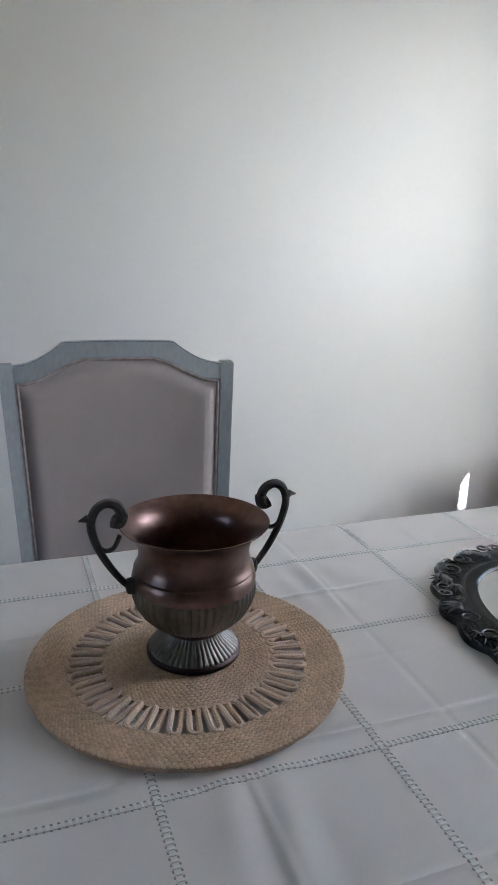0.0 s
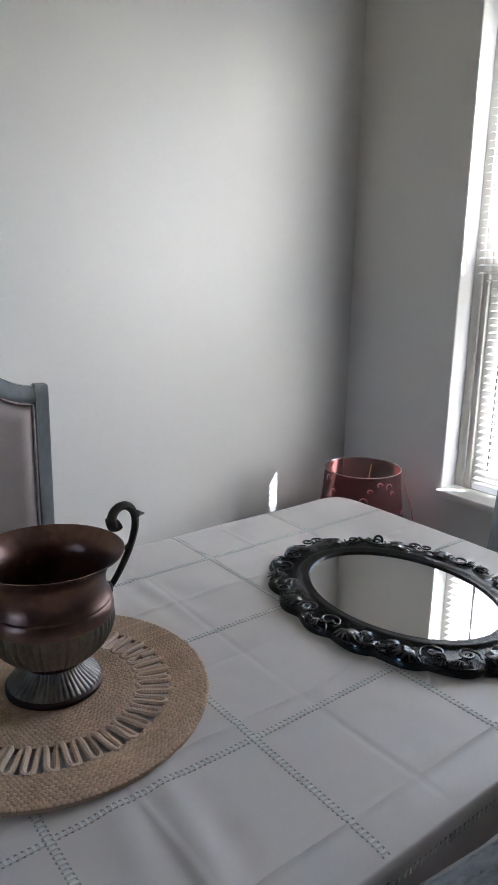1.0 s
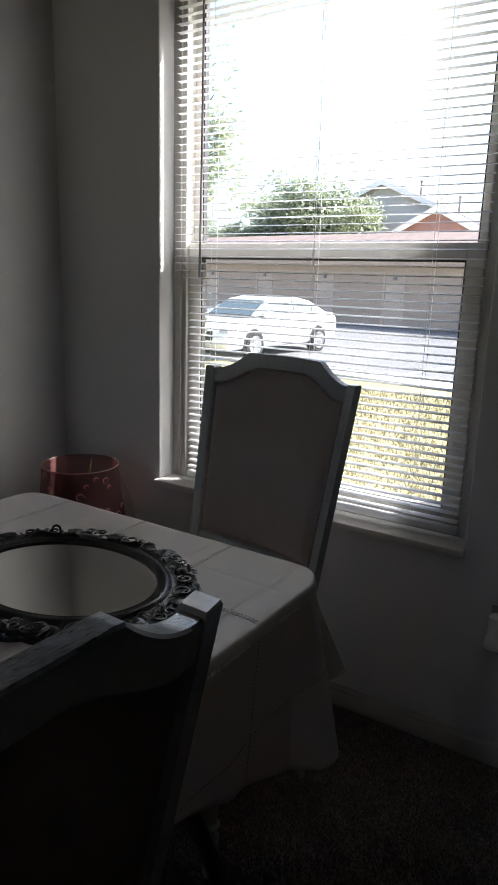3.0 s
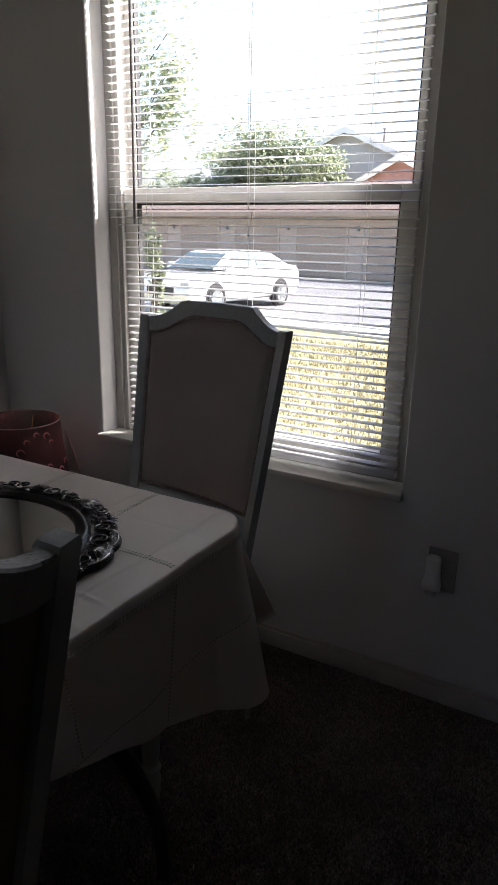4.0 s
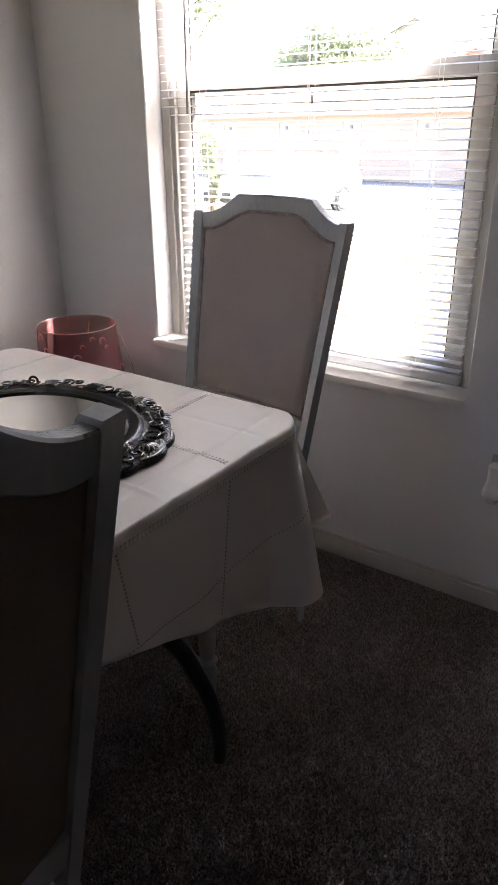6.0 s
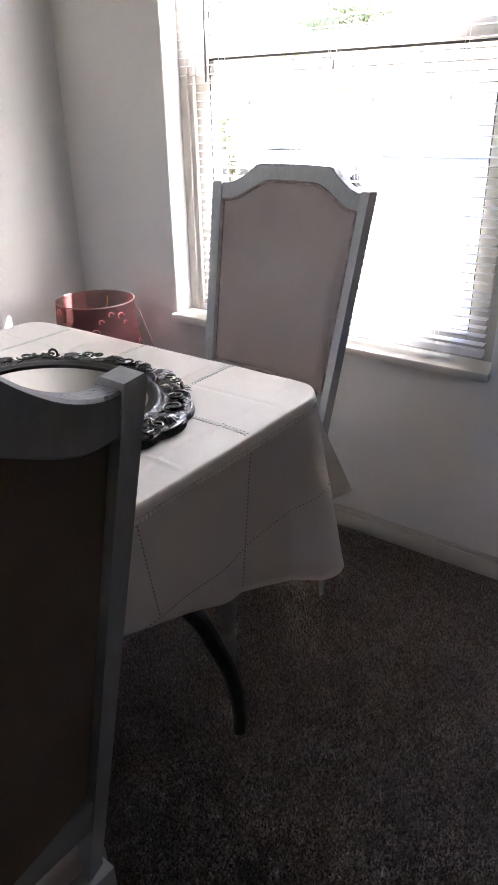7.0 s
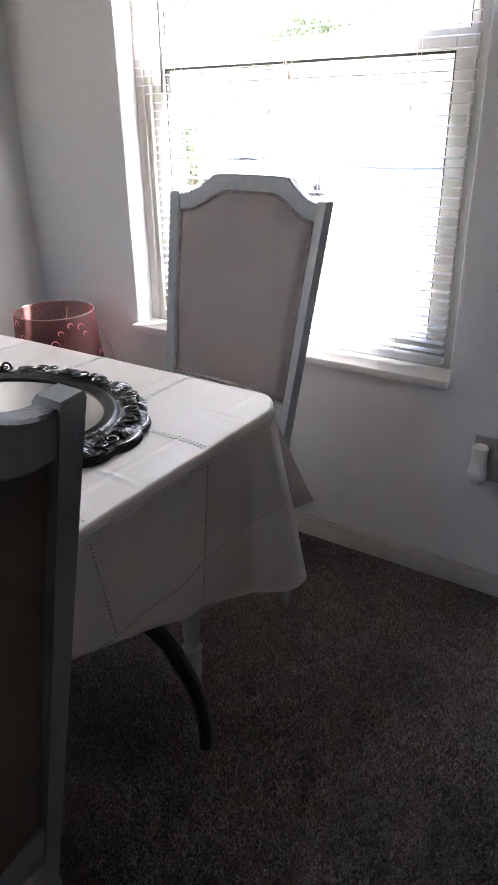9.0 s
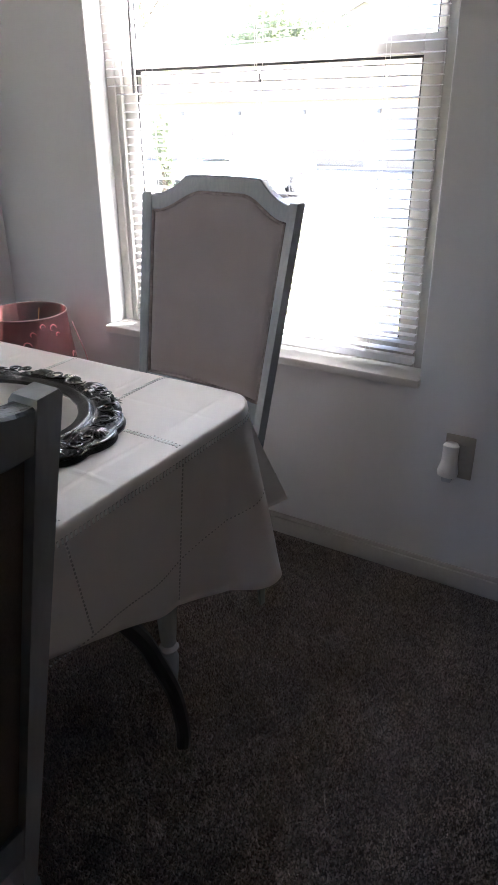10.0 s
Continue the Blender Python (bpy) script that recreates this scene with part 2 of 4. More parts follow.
def tube(bm, pts, radius, n=8, closed=False, flat=1.0):
    pts = [Vector(p) for p in pts]
    rad = radius if isinstance(radius, (list, tuple)) else [radius] * len(pts)
    rings, side = [], None
    m = len(pts)
    for i, p in enumerate(pts):
        a, b = (pts[i - 1] if i or closed else p), (pts[(i + 1) % m] if i < m - 1 or closed else p)
        d = (b - a).normalized()
        if side is None:
            side = d.orthogonal().normalized() if abs(d.z) > 0.9 else d.cross(Vector((0, 0, 1))).normalized()
        side = (side - d * side.dot(d)).normalized()
        up = side.cross(d)
        rings.append([p + rad[i] * (math.cos(2 * math.pi * k / n) * side + flat * math.sin(2 * math.pi * k / n) * up) for k in range(n)])
    skin(bm, rings, close_v=closed, caps=not closed)
    return bm


def curve_pts(ctrl, n=8):
    """A smooth line through the points."""
    c = [Vector(p) for p in ctrl]
    out = []
    for i in range(len(c) - 1):
        p0, p1, p2, p3 = c[max(i - 1, 0)], c[i], c[i + 1], c[min(i + 2, len(c) - 1)]
        for k in range(n):
            t = k / n
            out.append(0.5 * (2 * p1 + (p2 - p0) * t + (2 * p0 - 5 * p1 + 4 * p2 - p3) * t * t + (3 * p1 - p0 - 3 * p2 + p3) * t ** 3))
    return out + [c[-1]]


def prism(bm, outline, y0, y1, ch=0.002):
    """An outline in x and z, drawn out along y, with chamfered rims."""
    n = len(outline)
    inner = []
    area = sum(outline[i][0] * outline[(i + 1) % n][1] - outline[(i + 1) % n][0] * outline[i][1] for i in range(n))
    sg = 1 if area > 0 else -1
    for i in range(n):
        (ax, az), (px, pz), (bx, bz) = outline[i - 1], outline[i], outline[(i + 1) % n]
        d1, d2 = Vector((px - ax, pz - az)), Vector((bx - px, bz - pz))
        nn = Vector((-(d1.y), d1.x)).normalized() + Vector((-(d2.y), d2.x)).normalized()
        nn = nn.normalized() * sg if nn.length > 1e-6 else Vector((0, 0))
        inner.append((px + nn.x * ch, pz + nn.y * ch))
    rows = [[(x, y0, z) for x, z in inner], [(x, y0 + ch, z) for x, z in outline], [(x, y1 - ch, z) for x, z in outline], [(x, y1, z) for x, z in inner]]
    skin(bm, rows, caps=True)
    return bm


def xform(bm, f):
    for v in bm.verts:
        v.co = f(v.co)
    return bm


# ---- room shell ----
WX, WY = 1.958, 1.733          # inner faces of the window wall and of the far wall
X0, Y0, CEIL = -2.3, -3.1, 2.44
OY0, OY1, OZ0, OZ1 = 0.294, 1.297, 0.555, 2.08   # the window's opening
WT = 0.145
RND = 0.005


def shell(name, bm, mat, label, cat="wall"):
    return tagged(part(name, bm, mat, None), label, cat, kind="structure")


floor_bm = bmesh.new()
box(floor_bm, X0 - 0.15, WX + WT, Y0 - 0.15, WY + 0.15, -0.12, -0.002)
shell("floor", floor_bm, M_CARPET, "dark brown cut-pile carpet covering the whole floor", "floor")
shell("ceiling", boxes((X0 - 0.15, WX + WT, Y0 - 0.15, WY + 0.15, CEIL, CEIL + 0.12)), M_CEIL, "plain white painted ceiling", "ceiling")
shell("wall_north", boxes((X0 - 0.15, WX, WY, WY + 0.15, 0, CEIL)), M_WALL, "light grey painted plain wall behind the dining table")
DY0, DY1, DZ0, DZ1 = 0.15, 0.60, 0.95, 1.9    # opening added in the unseen west wall to let in fill light
shell("wall_west", boxes((X0 - 0.15, X0, Y0, DY0, 0, CEIL), (X0 - 0.15, X0, DY1, WY, 0, CEIL), (X0 - 0.15, X0, DY0, DY1, DZ1, CEIL), (X0 - 0.15, X0, DY0, DY1, 0, DZ0)), M_WARM, "unseen beige plain wall with an opening added for fill light")
shell("wall_south", boxes((X0 - 0.15, WX, Y0 - 0.15, Y0, 0, CEIL)), M_WARM, "unseen plain wall closing the room, beige to tint bounced light")


def wall_with_window():
    """The wall round the opening, with softly rounded corners at its sides and top."""
    bm = bmesh.new()
    a, b = WX, WX + WT
    hole = [(OY0, OZ0), (OY1, OZ0), (OY1, OZ1), (OY0, OZ1)]
    ya, yb = Y0 - 0.15, WY + 0.15
    outer = [(ya, 0), (yb, 0), (yb, CEIL), (ya, CEIL)]
    steps = [(1.0, 0.0)] + [(1 - math.sin(t), 1 - math.cos(t)) for t in [i * math.pi / 10 for i in range(1, 6)]]
    rows = [[(a, y, z) for y, z in outer]]
    sg = [(-1, -1), (1, -1), (1, 1), (-1, 1)]
    for g, d in steps:
        rows.append([(a + RND * d, y + sy * RND * g, z + (0 if sz < 0 else sz * RND * g)) for (y, z), (sy, sz) in zip(hole, sg)])
    rows.append([(b, y, z) for y, z in hole])
    rows.append([(b, y, z) for y, z in outer])
    skin(bm, rows, close_v=True)
    return bm


shell("wall_east", wall_with_window(), M_WALL, "light grey painted wall with the window opening")


def baseboard(name, x0, x1, y0, y1):
    bm = bmesh.new()
    box(bm, x0, x1, y0, y1, 0.0, 0.052, bevel=0.003)
    dx, dy = (0.006, 0) if x1 - x0 < y1 - y0 else (0, 0.006)
    box(bm, x0 + dx, x1, y0 + dy, y1, 0.05, 0.064, bevel=0.0025)
    return tagged(part(name, bm, M_TRIM), "cream painted wooden baseboard along the wall", "baseboard", kind="structure")


baseboard("baseboard", WX - 0.014, WX - 0.0005, Y0, WY - 0.015)
baseboard("baseboard", X0, WX - 0.016, WY - 0.014, WY - 0.0005)

# ---- window ----
win = thing("window_1", pose(0, 0, 0), "white vinyl single-hung window with two sashes, sunlit", "window", kind="structure")
FX = 2.024                       # inner face of the frame
fb = bmesh.new()
for b in ((FX, FX + 0.055, OY1 - 0.057, OY1 - 0.001, OZ0, OZ1 - 0.001), (FX, FX + 0.055, OY0 + 0.001, OY0 + 0.040, OZ0, OZ1 - 0.001),
          (FX, FX + 0.055, OY0 + 0.040, OY1 - 0.057, OZ1 - 0.045, OZ1 - 0.001), (FX, FX + 0.055, OY0 + 0.040, OY1 - 0.057, OZ0, OZ0 + 0.045)):
    box(fb, *b, bevel=0.003)
for y in (OY1 - 0.058, OY1 - 0.036, OY0 + 0.038):
    box(fb, FX - 0.006, FX + 0.002, y, y + 0.006, OZ0 + 0.02, OZ1 - 0.03, bevel=0.001)
part("window_frame", fb, M_FRAME, win)
RAIL0, RAIL1 = 1.277, 1.322


def sash(name, x, y0, y1, z0, z1, side, low, top):
    s = part(name, boxes((x, x + 0.026, y0, y0 + side, z0, z1), (x, x + 0.026, y1 - side, y1, z0, z1), (x, x + 0.026, y0 + side, y1 - side, z0, z0 + low),
                         (x, x + 0.026, y0 + side, y1 - side, z1 - top, z1), bevel=0.0025), M_FRAME, win)
    g = boxes((x + 0.004, x + 0.022, y0 + side - 0.002, y0 + side + 0.004, z0 + low, z1 - top), (x + 0.004, x + 0.022, y1 - side - 0.004, y1 - side + 0.002, z0 + low, z1 - top),
              (x + 0.004, x + 0.022, y0 + side, y1 - side, z1 - top - 0.005, z1 - top + 0.001))
    part("gasket", g, M_GASKET, s, "dark rubber glazing gasket")
    p = part("pane", boxes((x + 0.011, x + 0.014, y0 + side, y1 - side, z0 + low, z1 - top)), M_PANE, s, "clear glass pane", smooth=False)
    p.visible_shadow = False
    return s


sash("upper_sash", FX + 0.034, OY0 + 0.039, OY1 - 0.056, RAIL0, OZ1 - 0.044, 0.030, 0.045, 0.03)
sash("lower_sash", FX + 0.004, OY0 + 0.041, OY1 - 0.060, OZ0 + 0.043, RAIL1, 0.046, 0.045, 0.042)
scr = part("insect_screen", boxes((FX + 0.0665, FX + 0.0672, OY0 + 0.03, OY1 - 0.03, OZ0 + 0.03, RAIL0 + 0.02)), M_SCREEN, win, "fine dark insect screen", smooth=False)
part("screen_frame", boxes((FX + 0.062, FX + 0.072, OY0 + 0.02, OY0 + 0.04, OZ0 + 0.02, RAIL0 + 0.03), (FX + 0.062, FX + 0.072, OY1 - 0.04, OY1 - 0.02, OZ0 + 0.02, RAIL0 + 0.03)), M_FRAME, win)
sill_bm = bmesh.new()
box(sill_bm, WX - 0.026, FX + 0.002, OY0 + 0.0005, OY1 - 0.0005, OZ0 - 0.002, OZ0 + 0.019, bevel=0.004)
box(sill_bm, WX - 0.028, WX - 0.001, OY0 - 0.006, OY1 + 0.004, OZ0 - 0.004, OZ0 + 0.0185, bevel=0.005)
part("window_sill", sill_bm, M_VINYL, win, "white painted sill with a sun spot at its end")
ext = boxes((WX + WT - 0.004, WX + WT + 0.03, OY0 - 0.07, OY0 + 0.02, OZ0 - 0.05, OZ1 + 0.07), (WX + WT - 0.004, WX + WT + 0.03, OY1 - 0.02, OY1 + 0.07, OZ0 - 0.05, OZ1 + 0.07))
part("outer_trim", ext, M_VINYL, win)

# ---- mini blind ----
BX, BY0, BY1 = 1.992, 0.324, 1.204
blind = thing("window_blind", pose(BX, (BY0 + BY1) / 2, 0.60), "white aluminium mini blind, lowered with open slats", "blind")
HALF = (BY1 - BY0) / 2
TOPZ = OZ1 - 0.60
part("headrail", boxes((-0.014, 0.014, -HALF, HALF, TOPZ - 0.034, TOPZ - 0.002), bevel=0.002), M_SLAT, blind)
part("bottom_rail", boxes((-0.012, 0.012, -HALF, HALF, -0.008, 0.010), bevel=0.003), M_SLAT, blind)
TILT_SLAT = radians(4)
slat_bm = bmesh.new()
rows = []
for off in (0.0, 0.0006):
    rows.append([(math.cos(TILT_SLAT) * u, off + 0.0022 * (1 - (u / 0.0125) ** 2) + math.sin(TILT_SLAT) * u) for u in [(-1 + i / 4) * 0.0125 for i in range(9)]])
loop = rows[1] + rows[0][::-1]
skin(slat_bm, [[(x, -HALF, z) for x, z in loop], [(x, HALF, z) for x, z in loop]], caps=True)
slat = part("slat", slat_bm, M_SLAT, blind)
PITCH = 0.0212
count = int((TOPZ - 0.036 - 0.02) / PITCH)
slat.location.z = 0.024
for i in range(1, count):
    reach = -0.004 + 0.054 * min(1, max(0, (0.024 + i * PITCH - 0.60) / 0.04))   # upper slats stretched towards the jamb to shut out a sun streak
    s = new("slat", slat.data)
    s.scale.y = 1 + reach / (2 * HALF)
    s.parent = blind
    s.location = (random.uniform(-0.0006, 0.0006), random.uniform(-0.0008, 0.0008) + reach / 2, 0.024 + i * PITCH + random.uniform(-0.0007, 0.0007))
    s.rotation_euler = (random.uniform(-0.0012, 0.0012), random.uniform(-0.03, 0.03), 0)
for y in (0.35, 0.01, -0.315):
    for x in (-0.0135, 0.0135):
        part("ladder_cord", tube(bmesh.new(), [(x, y, 0.0), (x, y, TOPZ - 0.03)], 0.0006, 5), M_CORD, blind)
wand_pts = curve_pts([(-0.02, 0.384, TOPZ - 0.03), (-0.022, 0.384, 1.0), (-0.021, 0.389, 0.62)], 4)
part("tilt_wand", tube(bmesh.new(), wand_pts, 0.0036, 6), M_WAND, blind, "smoky plastic tilt wand")
for dy in (-0.004, 0.004):
    part("lift_cord", tube(bmesh.new(), [(-0.0165, 0.012 + dy, TOPZ - 0.03), (-0.017, 0.012 + dy * 0.5, 0.66)], 0.0007, 5), M_CORD, blind)
tas = bmesh.new()
lathe(tas, [(0.001, 0.020), (0.002, 0.018), (0.0035, 0.003), (0.003, 0.0), (0.001, 0.0)], 10, (-0.0175, 0.0, 0.635))
part("cord_tassel", tas, M_WHITE, blind)

# ---- table ----
TX0, TX1, TY0, TY1, TZ = -0.30, 1.236, 0.332, 1.044, 0.762
CR = 0.065
table = thing("dining_table", pose(0.62, 0.688, 0), "pedestal dining table with black curved legs under a tablecloth", "table")
part("tabletop", boxes((TX0 - 0.62 + 0.06, TX1 - 0.62 - 0.06, TY0 - 0.688 + 0.06, TY1 - 0.688 - 0.06, 0.722, TZ - 0.0065), bevel=0.012), M_TABLE, table)
col = bmesh.new()
lathe(col, [(0.05, 0.30), (0.075, 0.34), (0.06, 0.42), (0.045, 0.50), (0.06, 0.60), (0.09, 0.68), (0.10, 0.725)], 24)
part("pedestal_column", col, M_BLACKWOOD, table)
for sx in (1, -1):
    for sy in (1, -1):
        ctrl = [(0.53, -0.226, 0.0), (0.532, -0.226, 0.05), (0.518, -0.222, 0.15), (0.488, -0.21, 0.25), (0.452, -0.196, 0.34), (0.37, -0.16, 0.46), (0.22, -0.09, 0.55), (0.04, -0.015, 0.50)]
        pts = curve_pts([(x * sx, -y * sy, z) for x, y, z in ctrl], 6)
        rad = [0.0140 + 0.006 * min(1, k / len(pts)) for k in range(len(pts))]
        part("leg", tube(bmesh.new(), pts, rad, 10), M_BLACKWOOD, table, "black curved table leg")

# ---- tablecloth ----
cloth = thing("tablecloth", pose(0, 0, 0), "off-white creased tablecloth with hemstitched squares draped over the table", "tablecloth")
GX, GY = [0.362 + 0.2215 * k for k in range(-3, 4)], [0.517, 0.719, 0.921]
CREASE_X, CREASE_Y = [0.14, 0.445, 0.676, 0.90, 1.125], [0.378, 0.545, 0.655, 0.82]


def top_z(x, y):
    z = TZ + 0.0014 * noise.noise(Vector((x * 9, y * 9, 0.3))) + 0.0005 * noise.noise(Vector((x * 30, y * 30, 2)))
    rim_d = min(x - TX0, TX1 - x, y - TY0, TY1 - y)
    flat = min(1, max(0, rim_d - 0.004) / 0.03)
    z -= 0.003 * max(0, 1 - rim_d / 0.02) ** 2
    for k, c in enumerate(CREASE_X):
        z += flat * (0.0017 if k % 2 else -0.0011) * math.exp(-((x - c - 0.004 * noise.noise(Vector((y * 5, k, 0)))) / 0.0032) ** 2)
    for k, c in enumerate(CREASE_Y):
        z += flat * (0.0019 if k != 2 else -0.0010) * math.exp(-((y - c - 0.004 * noise.noise(Vector((x * 5, k, 4)))) / 0.0032) ** 2)
    # soft diagonal rumples near the vase
    r = Vector((x - 0.72, y - 0.83))
    z += 0.0045 * math.exp(-(r.length / 0.07) ** 2) * (0.5 + 0.5 * math.sin(45 * (r.x * 0.8 + r.y * 0.6)))
    r = Vector((x - 0.45, y - 0.45))
    z += 0.0055 * math.exp(-(r.x / 0.05) ** 2 - (r.y / 0.10) ** 2) * (0.5 + 0.5 * math.sin(110 * (r.x * 0.97 - r.y * 0.2)))
    r = Vector((x - 0.66, y - 0.86))
    z += 0.004 * math.exp(-(r.x / 0.03) ** 2 - (r.y / 0.08) ** 2) * (0.5 + 0.5 * math.sin(120 * r.x + 9 * r.y))
    return z


def round_corner(x, y):
    cx = TX1 - CR if x > TX1 - CR else TX0 + CR if x < TX0 + CR else x
    cy = TY1 - CR if y > TY1 - CR else TY0 + CR if y < TY0 + CR else y
    d = Vector((x - cx, y - cy))
    if d.length > 1e-9:
        d *= max(abs(d.x), abs(d.y)) / d.length
    return cx + d.x, cy + d.y


NX, NY = 440, 204
verts, faces = [], []
for j in range(NY + 1):
    for i in range(NX + 1):
        x, y = round_corner(TX0 + (TX1 - TX0) * i / NX, TY0 + (TY1 - TY0) * j / NY)
        verts.append((x, y, top_z(x, y)))
ix = lambda i, j: j * (NX + 1) + i
for j in range(NY):
    for i in range(NX):
        faces.append((ix(i, j), ix(i + 1, j), ix(i + 1, j + 1), ix(i, j + 1)))
rim = [ix(i, 0) for i in range(NX)] + [ix(NX, j) for j in range(NY)] + [ix(NX - i, NY) for i in range(NX)] + [ix(0, NY - j) for j in range(NY)]
R = len(rim)
edge = [Vector(verts[k]) for k in rim]
out_n = []
for k, p in enumerate(edge):
    cx, cy = min(max(p.x, TX0 + CR), TX1 - CR), min(max(p.y, TY0 + CR), TY1 - CR)
    d = Vector((p.x - cx, p.y - cy, 0))
    out_n.append(d.normalized())
length = [0.0]
for k in range(1, R):
    length.append(length[-1] + (edge[k] - edge[k - 1]).length)
corners = [length[NX], length[NX + NY], length[2 * NX + NY], 0.0]
TOTAL = length[-1]


def tent(d, at, before, after):
    return max(0.0, 1 - (at - d) / before if d < at else 1 - (d - at) / after)


def hang(k):
    """How far the cloth falls and how far its hem stands out at a place on the rim; it lies a little askew."""
    s, p = length[k], edge[k]
    out = 0.008 + 0.004 * math.sin(s * 17.0) + 0.003 * math.sin(s * 41 + 1)
    if abs(out_n[k].y) > 0.99 and p.y < 0.5:
        fall = max(0.10, 0.225 + 0.28 * (p.x - 0.976))
    else:
        fall = 0.225
    for c in corners:
        d = s - c
        d = (d + TOTAL / 2) % TOTAL - TOTAL / 2
        # the cloth's corner hangs as a sharp ridge, with a second fold beside it
        fall = max(fall, 0.345 - (12.0 if d > -0.006 else 0.55) * abs(d + 0.006))
        out = max(out, 0.058 * tent(d, -0.006, 0.10, 0.011), 0.092 * tent(d, 0.018, 0.012, 0.09))
    return fall, out


def drop_point(k, v):
    """The place v of the way down the hanging cloth below rim point k."""
    fall, out = hang(k)
    a = v * fall
    bend = 0.012
    if a < bend * math.pi / 2:
        t = a / bend
        return edge[k] + out_n[k] * bend * math.sin(t) * 0.5 + Vector((0, 0, -bend * (1 - math.cos(t))))
    a2 = a - bend * math.pi / 2
    w = a2 / (fall - bend * math.pi / 2)
    # soft folds that lose themselves towards the rim
    ripple = w * (0.004 * noise.noise(Vector((length[k] * 9.0, a * 5.0, 3.1))) + 0.005 * noise.noise(Vector((length[k] * 4.0 + a * 6.0, a * 2.0, 7.7))))
    side = (0.02 - 0.055 * min(1, max(0, (edge[k].x - 0.8) / 0.2))) * w * min(1, max(0, (TX1 - 0.06 - edge[k].x) / 0.14)) if out_n[k].y < -0.99 else 0.0   # the front hangs askew
    return edge[k] + out_n[k] * (bend * 0.5 + out * w ** 1.05 + ripple) + Vector((side, 0, -bend - a2))


prev = rim
STEPS = [0.015, 0.035, 0.055, 0.08, 0.11] + [0.11 + 0.89 * i / 20 for i in range(1, 21)]
for v in STEPS:
    row = []
    for k in range(R):
        row.append(len(verts))
        verts.append(tuple(drop_point(k, v)))
    for k in range(R):
        q = (k + 1) % R
        faces.append((prev[k], row[k], row[q], prev[q]))
    prev = row
me = bpy.data.meshes.new("cloth_sheet")
me.from_pydata(verts, [], faces)
me.materials.append(M_CLOTH)
me.polygons.foreach_set("use_smooth", [True] * len(me.polygons))
me.set_sharp_from_angle(angle=radians(38))
sheet = new("cloth_sheet", me)
sheet.parent = cloth
sol = sheet.modifiers.new("thickness", "SOLIDIFY")
sol.thickness, sol.offset = 0.0012, -1


def stitches(cross=False):
    """Pairs of drawn-thread rows: short raised dark dashes, with gaps, for the shaded holes, or the ladder of threads
    between them.
    """
    bm = bmesh.new()

    def dash(p, d, up, long, wide, high):
        if cross:
            d, long, wide, high = d.cross(up).normalized(), 0.0062, 0.0026, 0.0010
        s = d.cross(up).normalized()
        u = up.normalized()
        q = [p + d * a * long / 2 + s * b * wide / 2 for a, b in ((-1, -1), (1, -1), (1, 1), (-1, 1))]
        lo, hi = [bm.verts.new(c - u * 0.0006) for c in q], [bm.verts.new(c + u * high) for c in q]
        bm.faces.new(hi)
        for i in range(4):
            bm.faces.new((lo[i], lo[(i + 1) % 4], hi[(i + 1) % 4], hi[i]))

    up = Vector((0, 0, 1))
    step = 0.0060
    for x in GX:
        for off in ((0,) if cross else (-0.0036, 0.0036)):
            y = TY0 + 0.004 + (step / 2 if cross else 0)
            while y < TY1 - 0.004:
                if TX0 < x < TX1:
                    dash(Vector((x + off, y, top_z(x + off, y))), Vector((0, 1, 0)), up, 0.0022, 0.0017, 0.0004)
                y += step
    for y in GY:
        for off in ((0,) if cross else (-0.0032, 0.0032)):
            x = TX0 + 0.01 + (step / 2 if cross else 0)
            while x < TX1 - 0.004:
                dash(Vector((x, y + off, top_z(x, y + off))), Vector((1, 0, 0)), up, 0.0023, 0.0016, 0.0004)
                x += step
    # on the hanging part: one row under the rim, one row lower down, and the lines that come over the edge
    for low in ((0.0245,) if cross else (0.0215, 0.0275, 0.168)):
        last = 0.0
        for k in range(R):
            if length[k] - last < step and k:
                continue
            last = length[k]
            v = low / hang(k)[0]
            p, p2 = drop_point(k, v), drop_point((k + 1) % R, v)
            below = drop_point(k, v + 0.02)
            n = (p2 - p).cross(below - p)
            n = n.normalized() if n.dot(out_n[k]) > 0 else -n.normalized()
            dash(p, (p2 - p).normalized(), n, 0.0030, 0.0019, 0.0006)
    for k in range(R):
        nx = (k + 1) % R
        e, f = edge[k], edge[nx]
        hit = any((min(e.x, f.x) <= x < max(e.x, f.x)) for x in GX) if abs(out_n[k].y) > 0.99 else any((min(e.y, f.y) <= y < max(e.y, f.y)) for y in GY)
        if not hit or cross:
            continue
        t = (f - e).normalized()
        for off in (0.0,):
            a = 0.03
            fall = hang(k)[0]
            while a < fall - 0.01:
                p, q = drop_point(k, a / fall) + t * off, drop_point(k, (a + 0.004) / fall) + t * off
                n = t.cross(q - p)
                n = n.normalized() if n.dot(out_n[k]) > 0 else -n.normalized()
                dash(p, (q - p).normalized(), n, 0.0034, 0.0024, 0.0007)
                a += step
    return bm


tagged(part("stitch_holes", stitches(), M_STITCH_HOLE, cloth, "rows of dark dashes standing in for the hemstitch holes", smooth=False), kind="stuff")
tagged(part("ladder_threads", stitches(True), M_THREAD, cloth, "pale threads between the stitched rows", smooth=False), kind="stuff")

# ---- dining chairs ----
SEAT = 0.455


